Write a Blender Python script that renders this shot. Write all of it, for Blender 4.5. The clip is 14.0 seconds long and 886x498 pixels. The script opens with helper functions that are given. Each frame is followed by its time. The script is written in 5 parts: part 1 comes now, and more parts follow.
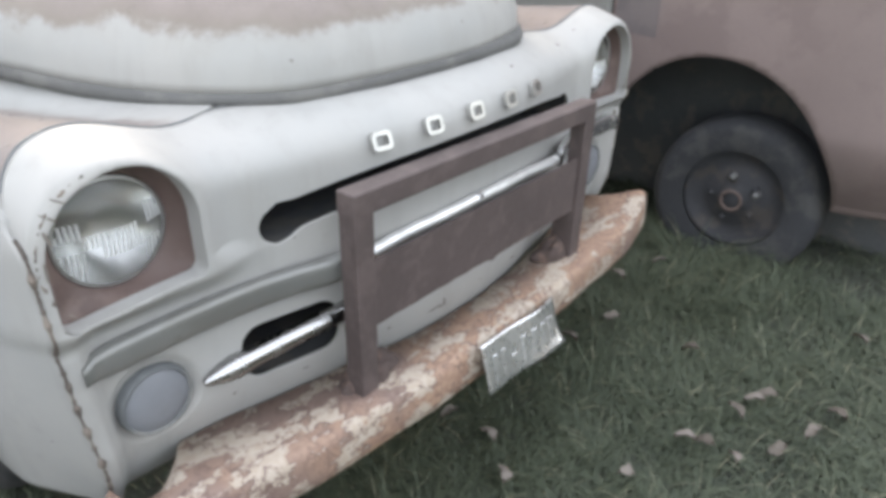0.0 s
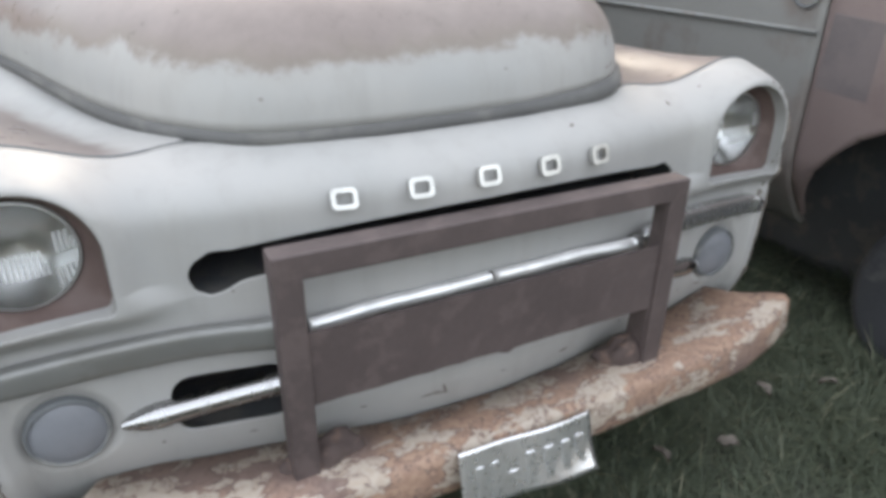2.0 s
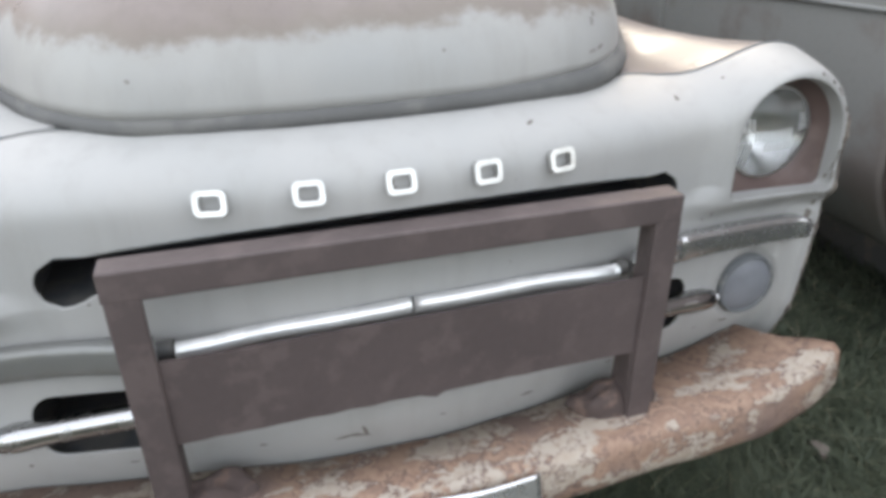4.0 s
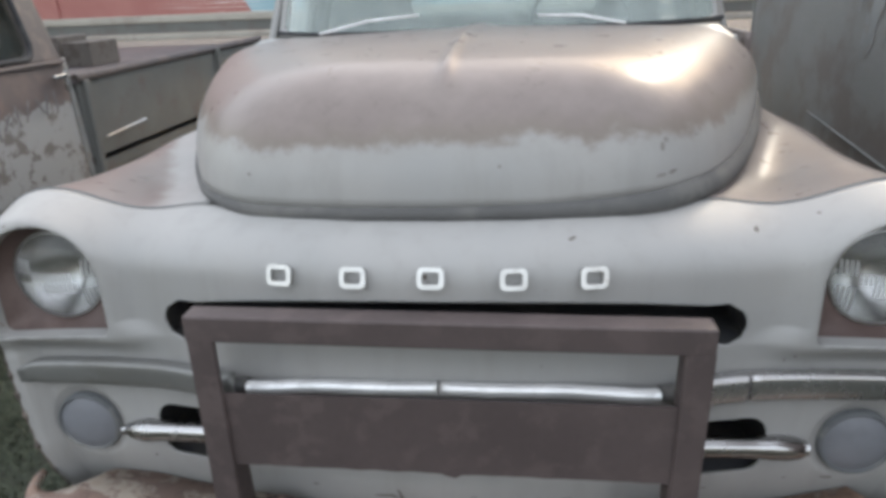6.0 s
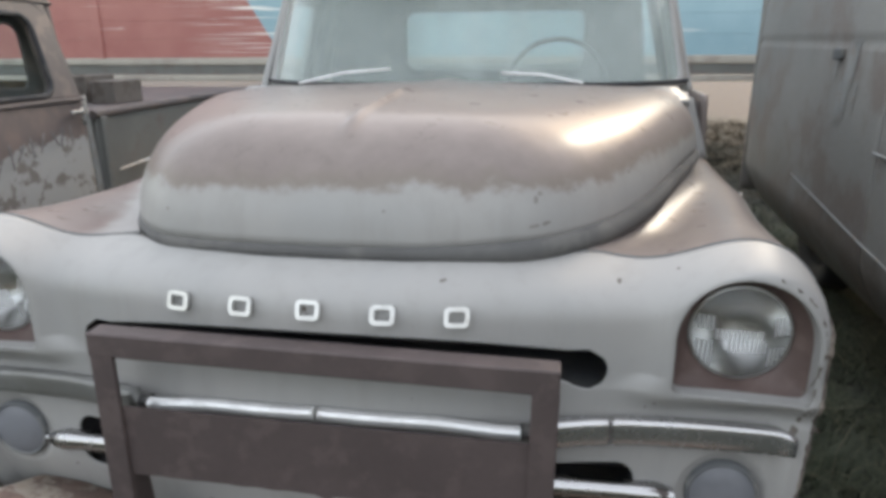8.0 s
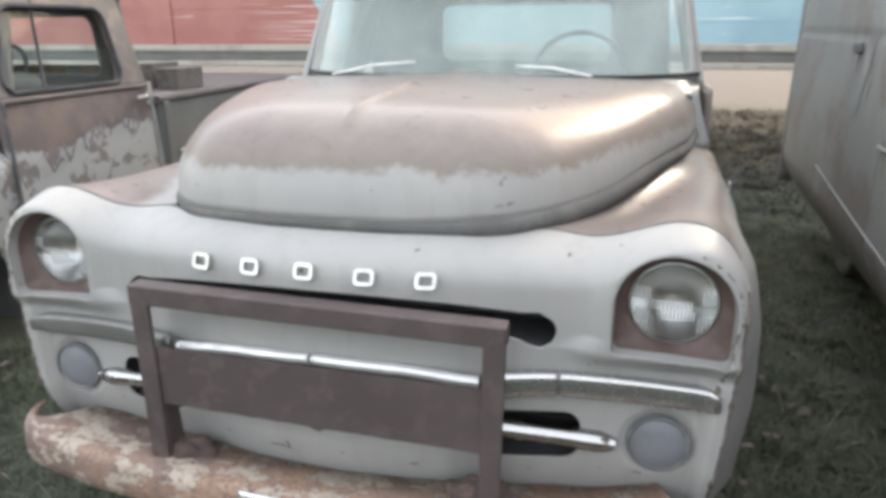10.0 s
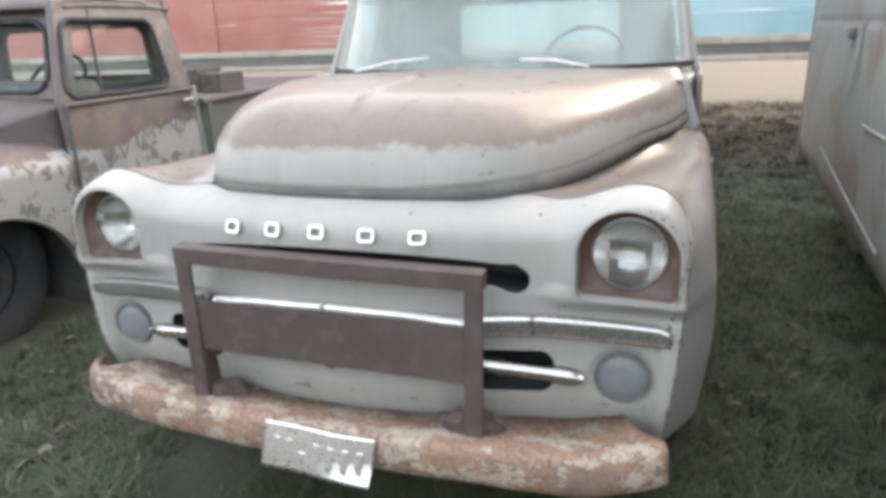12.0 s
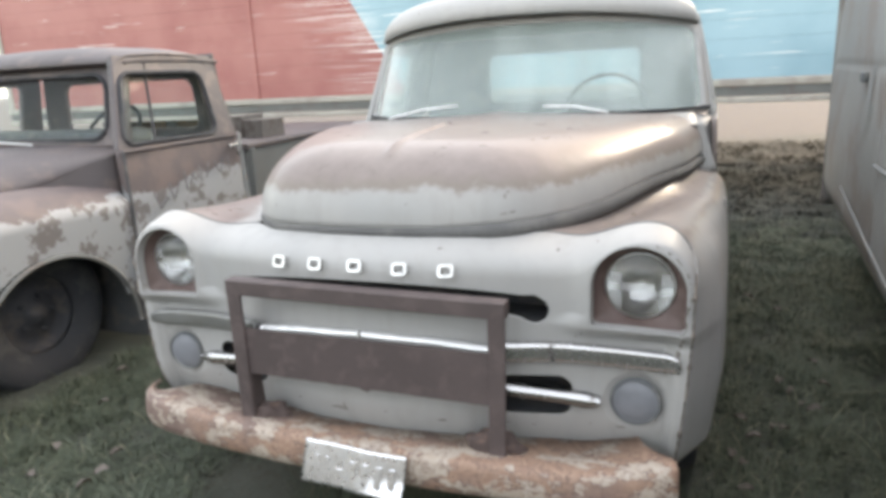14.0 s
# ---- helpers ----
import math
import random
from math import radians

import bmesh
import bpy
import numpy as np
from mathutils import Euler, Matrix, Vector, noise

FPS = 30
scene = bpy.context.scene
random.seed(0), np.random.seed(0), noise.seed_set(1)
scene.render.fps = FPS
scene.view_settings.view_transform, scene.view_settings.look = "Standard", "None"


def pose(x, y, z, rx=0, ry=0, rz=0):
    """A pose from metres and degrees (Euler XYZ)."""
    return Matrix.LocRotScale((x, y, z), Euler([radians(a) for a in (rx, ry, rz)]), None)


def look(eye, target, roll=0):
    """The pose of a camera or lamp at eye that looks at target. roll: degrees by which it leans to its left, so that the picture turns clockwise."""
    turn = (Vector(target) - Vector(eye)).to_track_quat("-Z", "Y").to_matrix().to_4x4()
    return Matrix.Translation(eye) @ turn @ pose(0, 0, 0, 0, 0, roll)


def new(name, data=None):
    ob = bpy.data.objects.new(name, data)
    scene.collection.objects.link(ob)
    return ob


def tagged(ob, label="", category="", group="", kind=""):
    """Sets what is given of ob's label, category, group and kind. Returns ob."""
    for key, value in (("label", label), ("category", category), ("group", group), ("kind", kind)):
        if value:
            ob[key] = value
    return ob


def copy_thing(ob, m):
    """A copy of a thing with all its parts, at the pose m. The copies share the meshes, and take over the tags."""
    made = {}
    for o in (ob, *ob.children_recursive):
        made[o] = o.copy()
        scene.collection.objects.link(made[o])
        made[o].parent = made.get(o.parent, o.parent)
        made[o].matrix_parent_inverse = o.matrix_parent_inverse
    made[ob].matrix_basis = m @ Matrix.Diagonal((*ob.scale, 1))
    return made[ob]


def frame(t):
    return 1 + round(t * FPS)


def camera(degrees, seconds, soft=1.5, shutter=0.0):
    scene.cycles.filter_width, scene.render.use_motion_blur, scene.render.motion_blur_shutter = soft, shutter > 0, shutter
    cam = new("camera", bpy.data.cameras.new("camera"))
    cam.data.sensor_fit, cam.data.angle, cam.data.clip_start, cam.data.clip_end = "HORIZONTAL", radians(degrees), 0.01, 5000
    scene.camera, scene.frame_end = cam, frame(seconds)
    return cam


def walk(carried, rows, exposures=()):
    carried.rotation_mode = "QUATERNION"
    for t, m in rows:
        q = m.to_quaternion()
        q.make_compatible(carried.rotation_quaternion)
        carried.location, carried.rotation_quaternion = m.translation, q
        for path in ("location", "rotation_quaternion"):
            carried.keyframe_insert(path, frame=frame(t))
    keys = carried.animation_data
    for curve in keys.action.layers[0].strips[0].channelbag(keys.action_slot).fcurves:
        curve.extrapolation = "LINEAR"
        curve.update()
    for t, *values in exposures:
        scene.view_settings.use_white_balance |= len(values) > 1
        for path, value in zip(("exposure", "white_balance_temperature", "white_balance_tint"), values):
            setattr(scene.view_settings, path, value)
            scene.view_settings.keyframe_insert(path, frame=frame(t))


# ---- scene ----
cam = camera(64.7, 14.0, soft=4.0)
PATH = [
    (0, (-1.151, -0.958, 1.381), (0.216, 0.158, 0.44), 1.1),
    (0.5, (-0.969, -0.964, 1.374), (0.249, 0.3, 0.416), -0.2),
    (1, (-0.846, -0.851, 1.372), (0.307, 0.537, 0.51), 1.4),
    (1.5, (-0.76, -0.937, 1.377), (0.344, 0.525, 0.575), 1.6),
    (2, (-0.616, -1.084, 1.37), (0.225, 0.502, 0.49), 0.4),
    (2.5, (-0.515, -1.047, 1.348), (0.143, 0.611, 0.444), -4.6),
    (2.7, (-0.494, -1.004, 1.319), (0.166, 0.652, 0.411), -3.8),
    (4.8, (-0.099, -0.997, 1.306), (0.279, 0.765, 0.439), 0.5),
    (5, (-0.084, -0.975, 1.32), (0.216, 0.837, 0.528), -0.1),
    (5.5, (-0.002, -1.029, 1.341), (0.018, 0.811, 0.557), -2.3),
    (6, (0.134, -1.132, 1.383), (-0.084, 0.731, 0.688), -2.4),
    (6.5, (0.202, -1.135, 1.391), (-0.037, 0.764, 0.812), -2.5),
    (7, (0.198, -1.06, 1.38), (0.02, 0.858, 0.844), 0.5),
    (7.5, (0.25, -1.07, 1.38), (0.039, 0.843, 0.837), -0.9),
    (8, (0.421, -1.193, 1.399), (0.094, 0.696, 0.83), -0.5),
    (8.2, (0.464, -1.237, 1.413), (0.122, 0.642, 0.819), -1.6),
    (10.3, (0.638, -1.397, 1.451), (0.136, 0.442, 0.844), -0.3),
    (10.5, (0.629, -1.421, 1.459), (0.172, 0.435, 0.873), -0.2),
    (11, (0.542, -1.442, 1.426), (0.06, 0.4, 0.816), -0.5),
    (11.5, (0.645, -1.521, 1.415), (0.041, 0.288, 0.812), -1.1),
    (12, (0.833, -1.596, 1.421), (0.216, 0.209, 0.822), -2.3),
    (12.5, (0.777, -1.646, 1.425), (0.218, 0.176, 0.818), -2.5),
    (13, (0.679, -1.702, 1.415), (0.086, 0.13, 0.875), -1.3),
    (13.5, (0.715, -1.737, 1.425), (0.08, 0.099, 0.951), -3.0),
    (14, (0.903, -1.749, 1.452), (0.193, 0.056, 0.966), -3.0),
]
walk(cam, [(t, look(eye, target, roll)) for t, eye, target, roll in PATH], exposures=[(t, e, k, 13) for t, e, k in ((0.0, 3.74, 9700), (1.0, 3.62, 9600), (2.7, 3.45, 9600), (4.8, 3.67, 9750), (5.0, 3.62, 9650), (5.3, 3.32, 9450), (5.5, 3.09, 9450), (8.2, 3.04, 9750), (10.5, 3.65, 9950), (12.0, 3.70, 10050), (12.5, 3.75, 10150), (13.0, 3.85, 10050), (13.5, 3.80, 10150), (14.0, 3.65, 10050))])

# world, sun and sky: hazy back light, the sun ahead over the trailer
world = bpy.data.worlds.new("sky")
scene.world = world
world.use_nodes = True
wn = world.node_tree.nodes
sky = wn.new("ShaderNodeTexSky")
sky.sky_type = "NISHITA"
sky.sun_disc = False
SUN_EL, SUN_AZ = 27.0, 25.0
sky.sun_elevation, sky.sun_rotation = radians(SUN_EL), radians(SUN_AZ)
sky.dust_density, sky.air_density = 1.5, 1.0
# an even veil of haze softens the clear sky
haze = wn.new("ShaderNodeMix")
haze.data_type = "RGBA"
haze.inputs[0].default_value = 0.74
haze.inputs[7].default_value = (1.12, 1.42, 2.0, 1)
world.node_tree.links.new(sky.outputs[0], haze.inputs[6])
world.node_tree.links.new(haze.outputs[2], wn["Background"].inputs[0])
wn["Background"].inputs[1].default_value = 0.15
sun = new("sun", bpy.data.lights.new("sun", "SUN"))
sun.data.energy, sun.data.angle, sun.data.color = 0.12, radians(7.0), (0.72, 0.85, 1.0)
az, el = radians(SUN_AZ), radians(SUN_EL)
sun.matrix_world = look((0, 0, 20), (-math.sin(az) * math.cos(el), -math.cos(az) * math.cos(el), 20 - math.sin(el)))


# ---------------------------------------------------------------- materials
def mat(name, color=(0.5, 0.5, 0.5), rough=0.6, metal=0.0):
    m = bpy.data.materials.new(name)
    m.use_nodes = True
    b = m.node_tree.nodes["Principled BSDF"]
    b.inputs["Base Color"].default_value = (*color, 1)
    b.inputs["Roughness"].default_value = rough
    b.inputs["Metallic"].default_value = metal
    return m


class Nodes:
    """Short hand for building a node tree."""

    def __init__(self, m):
        self.t, self.b = m.node_tree, m.node_tree.nodes["Principled BSDF"]
        self.co = self.t.nodes.new("ShaderNodeTexCoord").outputs["Object"]

    def put(self, value, socket):
        if isinstance(value, bpy.types.NodeSocket):
            self.t.links.new(value, socket)
        elif isinstance(value, tuple) and len(value) == 3 and socket.type == "RGBA":
            socket.default_value = (*value, 1)
        else:
            socket.default_value = value

    def noise(self, scale, detail=4.0, rough=0.55, stretch=None):
        n = self.t.nodes.new("ShaderNodeTexNoise")
        n.inputs["Scale"].default_value, n.inputs["Detail"].default_value, n.inputs["Roughness"].default_value = scale, detail, rough
        if stretch:
            m = self.t.nodes.new("ShaderNodeMapping")
            m.inputs["Scale"].default_value = stretch
            self.t.links.new(self.co, m.inputs[0])
            self.t.links.new(m.outputs[0], n.inputs["Vector"])
        else:
            self.t.links.new(self.co, n.inputs["Vector"])
        return n.outputs["Fac"]

    def ramp(self, fac, lo, hi):
        n = self.t.nodes.new("ShaderNodeMapRange")
        n.interpolation_type = "SMOOTHSTEP"
        n.inputs["From Min"].default_value, n.inputs["From Max"].default_value = lo, hi
        self.put(fac, n.inputs[0])
        return n.outputs[0]

    def mix(self, fac, a, b):
        n = self.t.nodes.new("ShaderNodeMix")
        n.data_type = "RGBA"
        self.put(fac, n.inputs[0]), self.put(a, n.inputs[6]), self.put(b, n.inputs[7])
        return n.outputs[2]

    def math(self, op, a, b=0.0):
        n = self.t.nodes.new("ShaderNodeMath")
        n.operation = op
        self.put(a, n.inputs[0]), self.put(b, n.inputs[1])
        return n.outputs[0]

    def axis(self, k):
        n = self.t.nodes.new("ShaderNodeSeparateXYZ")
        self.t.links.new(self.co, n.inputs[0])
        return n.outputs[k]

    def bump(self, height, strength=0.3, distance=0.004):
        n = self.t.nodes.new("ShaderNodeBump")
        n.inputs["Strength"].default_value, n.inputs["Distance"].default_value = strength, distance
        self.t.links.new(height, n.inputs["Height"])
        self.t.links.new(n.outputs[0], self.b.inputs["Normal"])

    def color(self, value):
        self.put(value, self.b.inputs["Base Color"])

    def rough(self, value):
        self.put(value, self.b.inputs["Roughness"])


def worn(name, base, other, lo=0.5, hi=0.62, scale=9.0, rough=0.5, metal=0.0, grain=60.0, bump=0.15, shade=0.18):
    """A worn surface: base colour, patches of another colour, fine grain and light relief."""
    m = mat(name, base, rough, metal)
    n = Nodes(m)
    fine, big = n.noise(grain, 3), n.noise(scale, 6, 0.62)
    dark = tuple(c * (1 - shade) for c in base)
    ground = n.mix(n.ramp(n.noise(scale * 0.35, 3), 0.35, 0.65), base, dark)
    ground = n.mix(n.math("MULTIPLY", n.ramp(fine, 0.5, 0.75), 0.25), ground, dark)
    n.color(n.mix(n.ramp(big, lo, hi), ground, other))
    n.rough(n.math("ADD", n.math("MULTIPLY", fine, 0.25), rough - 0.1))
    n.bump(n.math("ADD", n.math("MULTIPLY", big, 0.6), fine), bump)
    return m


PAINT = (0.340, 0.333, 0.321)
RUST = (0.205, 0.172, 0.160)


def body_paint(name, mask_axis=None, edge=1.13, wobble=0.10, soft=0.02, other=RUST, shift=0.0, side=0.0):
    """Faded pale blue-grey paint; above an edge height the paint is worn off to brown primer."""
    m = mat(name, PAINT, 0.42)
    m.node_tree.nodes["Principled BSDF"].inputs["Specular IOR Level"].default_value = 0.22
    n = Nodes(m)
    fine, mid, big = n.noise(90, 3), n.noise(16, 6, 0.65), n.noise(3.2, 4)
    col = n.mix(n.ramp(big, 0.3, 0.7), PAINT, (0.308, 0.309, 0.302))
    streak = n.noise(11, 5, 0.62, (1.8, 1.8, 0.22))
    col = n.mix(n.math("MULTIPLY", n.ramp(streak, 0.47, 0.72), 0.36), col, (0.262, 0.258, 0.244))
    col = n.mix(n.math("MULTIPLY", n.ramp(mid, 0.55, 0.75), 0.35), col, (0.275, 0.27, 0.254))
    chips = n.ramp(n.noise(38, 2, 0.5), 0.765, 0.78)
    col = n.mix(chips, col, (0.10, 0.08, 0.07))
    rough = n.math("ADD", n.math("MULTIPLY", mid, 0.2), 0.33)
    if mask_axis is not None:
        ragged, lump = n.noise(13, 8, 0.70, (1.0, 1.0, 1.3)), n.noise(5.5, 4, 0.6)
        h = n.math("ADD", n.axis(mask_axis), n.math("MULTIPLY", n.math("SUBTRACT", ragged, 0.5), wobble))
        h = n.math("ADD", h, n.math("MULTIPLY", n.math("SUBTRACT", lump, 0.5), wobble * 0.9))
        if side:
            out = n.math("SUBTRACT", n.math("ABSOLUTE", n.axis(0)), n.math("MULTIPLY", n.axis(1), 0.12))
            h = n.math("SUBTRACT", h, n.math("MULTIPLY", n.ramp(out, 0.78, 0.85), side))
        mask = n.ramp(h, edge - soft, edge + soft)
        thin = n.math("MULTIPLY", n.ramp(h, edge - soft * 3.5, edge), 0.28)
        brown = n.mix(n.ramp(mid, 0.35, 0.7), other, tuple(c * 1.10 + 0.008 for c in other))
        brown = n.mix(n.math("MULTIPLY", n.ramp(big, 0.42, 0.7), 0.30), brown, (0.275, 0.243, 0.222))
        brown = n.mix(n.math("MULTIPLY", n.math("SUBTRACT", 1.0, n.ramp(h, edge, edge + 0.05)), 0.6), brown, (0.20, 0.172, 0.145))
        if shift:
            d = n.math("SUBTRACT", n.math("MULTIPLY", n.axis(0), -1.0), n.math("ADD", n.math("MULTIPLY", n.axis(1), 0.44), 0.43))
            d = n.math("ADD", d, n.math("MULTIPLY", n.math("SUBTRACT", ragged, 0.5), 0.12))
            mask = n.math("MULTIPLY", mask, n.ramp(d, shift - 0.02, shift + 0.035))
            thin = n.math("MULTIPLY", thin, mask)
        col = n.mix(thin, col, (0.27, 0.255, 0.235))
        col = n.mix(mask, col, brown)
        rough = n.math("SUBTRACT", rough, n.math("MULTIPLY", mask, 0.13))
        n.put(n.math("SUBTRACT", 0.24, n.math("MULTIPLY", mask, 0.13)), n.b.inputs["Specular IOR Level"])
    n.color(col)
    n.rough(rough)
    n.bump(n.math("ADD", mid, n.math("MULTIPLY", fine, 0.4)), 0.10, 0.002)
    return m


M_FACE = body_paint("faded_paint")
M_HOOD = body_paint("hood_paint", 2, 1.135, 0.085, 0.014)
M_FENDER = body_paint("fender_paint", 2, 0.955, 0.06, 0.025, (0.190, 0.160, 0.150), 0.0, 0.045)
M_FENDER_WORN = body_paint("fender_paint_pale_edge", 2, 0.955, 0.06, 0.025, (0.190, 0.160, 0.150), 0.075, 0.045)
M_CAB = body_paint("cab_paint", None)
M_REDBEZEL = worn("red_brown_bezel", (0.108, 0.070, 0.063), (0.130, 0.088, 0.078), rough=0.6, scale=12)
M_GUARD = worn("brown_painted_steel", (0.084, 0.062, 0.060), (0.096, 0.071, 0.068), rough=0.6, scale=14, bump=0.2)
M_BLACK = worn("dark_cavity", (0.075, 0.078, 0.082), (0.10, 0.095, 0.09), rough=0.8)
M_RUBBER = worn("rubber", (0.034, 0.036, 0.041), (0.055, 0.055, 0.056), rough=0.85, scale=6)
M_SEAL = worn("grey_gap_seal", (0.12, 0.13, 0.135), (0.2, 0.2, 0.19), rough=0.8)
M_GAP = worn("dark_grey_gap", (0.112, 0.112, 0.110), (0.135, 0.133, 0.127), rough=0.95)
M_CHROME = mat("chrome", (0.40, 0.40, 0.40), 0.12, 1.0)
_n = Nodes(M_CHROME)
_n.rough(_n.math("ADD", _n.math("MULTIPLY", _n.ramp(_n.noise(30, 4), 0.45, 0.7), 0.20), 0.18))
M_SATIN = worn("satin_chrome", (0.56, 0.555, 0.54), (0.40, 0.38, 0.36), 0.55, 0.7, 25, rough=0.30, metal=0.95, bump=0.06)
M_BADGE = worn("bright_satin_trim", (0.80, 0.80, 0.79), (0.62, 0.62, 0.61), 0.55, 0.7, 30, rough=0.32, metal=0.6, bump=0.05)
M_DULL = worn("dull_chrome", (0.52, 0.53, 0.52), (0.36, 0.34, 0.31), rough=0.35, metal=0.7, scale=20)
M_STRIP = worn("worn_chrome_strip", (0.50, 0.50, 0.50), (0.46, 0.455, 0.45), rough=0.22, metal=0.85, scale=8, bump=0.02, shade=0.10)
M_OXIDE = worn("oxidised_grey_trim", (0.215, 0.218, 0.210), (0.175, 0.175, 0.165), rough=0.38, metal=0.35, scale=10, bump=0.06)
M_LENS = mat("headlight_glass", (0.86, 0.87, 0.87), 0.16)
M_LENS.node_tree.nodes["Principled BSDF"].inputs["Transmission Weight"].default_value = 1.0
M_LENS.node_tree.nodes["Principled BSDF"].inputs["IOR"].default_value = 1.3
M_REFLECTOR = mat("aged_reflector", (0.66, 0.66, 0.65), 0.25, 1.0)
M_FLUTE = mat("pressed_glass_flute", (0.92, 0.93, 0.93), 0.12)
M_FLUTE.node_tree.nodes["Principled BSDF"].inputs["Transmission Weight"].default_value = 0.2
M_PARK = worn("clouded_parking_lens", (0.178, 0.188, 0.206), (0.145, 0.153, 0.168), rough=0.4, scale=8)
M_GLASS = mat("window_glass", (0.85, 0.93, 0.92), 0.03)
M_GLASS.node_tree.nodes["Principled BSDF"].inputs["Transmission Weight"].default_value = 1.0
M_GLASS.node_tree.nodes["Principled BSDF"].inputs["IOR"].default_value = 1.15
# a pale diffuse layer paints reflected haze, along with dust, onto the glass
M_VEILED = mat("veiled_dusty_glass", (0.85, 0.93, 0.92), 0.05)
_b = M_VEILED.node_tree.nodes["Principled BSDF"]
_b.inputs["Transmission Weight"].default_value, _b.inputs["IOR"].default_value = 1.0, 1.25
_n = Nodes(M_VEILED)
_d = _n.t.nodes.new("ShaderNodeBsdfDiffuse")
_d.inputs[0].default_value = (0.58, 0.66, 0.64, 1)
_m = _n.t.nodes.new("ShaderNodeMixShader")
_n.put(_n.math("ADD", _n.math("MULTIPLY", _n.ramp(_n.noise(2.2, 2, 0.5, (2.2, 1.0, 0.35)), 0.3, 0.75), 0.18), 0.14), _m.inputs[0])
_n.t.links.new(_b.outputs[0], _m.inputs[1])
_n.t.links.new(_d.outputs[0], _m.inputs[2])
_n.t.links.new(_m.outputs[0], _n.t.nodes["Material Output"].inputs[0])
M_PLATE = worn("bare_number_plate", (0.70, 0.71, 0.72), (0.62, 0.62, 0.62), rough=0.27, metal=0.9, scale=18)
M_INTERIOR = worn("cab_interior", (0.105, 0.112, 0.110), (0.15, 0.15, 0.143), rough=0.8)
M_STEEL = worn("wheel_steel", (0.034, 0.035, 0.040), (0.055, 0.048, 0.046), rough=0.75)

# bumper: chipped cream paint over orange rust
M_BUMPER = mat("chipped_bumper", (0.5, 0.3, 0.2), 0.65)
_n = Nodes(M_BUMPER)
_a, _b, _c = _n.noise(11.5, 8, 0.66, (0.75, 1.2, 1.3)), _n.noise(60, 4, 0.6), _n.noise(2.6, 3)
_rust = _n.mix(_n.ramp(_b, 0.35, 0.65), (0.265, 0.160, 0.118), (0.35, 0.225, 0.162))
_rust = _n.mix(_n.ramp(_c, 0.44, 0.60), _rust, (0.205, 0.140, 0.120))
_flake = _n.ramp(_a, 0.508, 0.516)
_col = _n.mix(_flake, _rust, _n.mix(_n.ramp(_b, 0.4, 0.7), (0.41, 0.345, 0.29), (0.365, 0.29, 0.23)))
_rim = _n.ramp(_n.math("ABSOLUTE", _n.math("SUBTRACT", _a, 0.502)), 0.014, 0.004)
_col = _n.mix(_n.math("MULTIPLY", _rim, _n.ramp(_n.noise(21, 3), 0.42, 0.58)), _col, (0.125, 0.080, 0.068))
_crack = _n.ramp(_n.math("ABSOLUTE", _n.math("SUBTRACT", _n.noise(15, 5, 0.65), 0.5)), 0.020, 0.006)
_col = _n.mix(_n.math("MULTIPLY", _crack, 0.8), _col, (0.16, 0.10, 0.085))
_col = _n.mix(_n.ramp(_n.noise(34, 4, 0.7), 0.62, 0.66), _col, (0.14, 0.09, 0.075))
_n.color(_col)
_n.bump(_n.math("ADD", _n.math("SUBTRACT", _flake, _crack), _n.math("MULTIPLY", _b, 0.4)), 0.35, 0.003)


# ---------------------------------------------------------------- building helpers
def mesh_of(name, verts, faces, material=None, smooth=True):
    me = bpy.data.meshes.new(name)
    me.from_pydata([tuple(v) for v in verts], [], [tuple(f) for f in faces])
    me.update()
    if material:
        me.materials.append(material)
    if smooth:
        me.polygons.foreach_set("use_smooth", [True] * len(me.polygons))
    return me


def child(name, me, parent, label=""):
    """One mesh object, given in world coordinates, under a thing or a part."""
    ob = new(name, me)
    if parent is not None:
        base, p = Matrix.Identity(4), parent
        while p is not None:
            base = p.matrix_parent_inverse @ p.matrix_basis @ base
            p = p.parent
        ob.parent = parent
        ob.matrix_parent_inverse = base.inverted()
    if label:
        tagged(ob, label)
    return ob


def part(name, bm, material, parent, label="", smooth=False):
    me = bpy.data.meshes.new(name)
    bm.normal_update()
    bm.to_mesh(me)
    bm.free()
    me.materials.append(material)
    if smooth:
        me.polygons.foreach_set("use_smooth", [True] * len(me.polygons))
    return child(name, me, parent, label)


def thing(name, x, y, z, label, category, group=""):
    ob = new(name)
    ob.empty_display_size = 0.1
    ob.matrix_basis = Matrix.Translation((x, y, z))
    return tagged(ob, label, category, group)


def bevelled_box(size, m=Matrix.Identity(4), bevel=0.004, segments=2):
    bm = bmesh.new()
    bmesh.ops.create_cube(bm, size=1.0, matrix=m @ Matrix.Diagonal((*size, 1)))
    if bevel:
        bmesh.ops.bevel(bm, geom=bm.edges[:], offset=bevel, segments=segments, affect="EDGES", profile=0.5)
    return bm


def grid_faces(nu, nv, keep=None):
    f = []
    for i in range(nu - 1):
        for j in range(nv - 1):
            if keep is None or keep[i, j]:
                a = i * nv + j
                f.append((a, a + nv, a + nv + 1, a + 1))
    return f


def pruned(verts, faces):
    used = sorted({i for f in faces for i in f})
    index = {k: n for n, k in enumerate(used)}
    return [verts[k] for k in used], [tuple(index[i] for i in f) for f in faces]


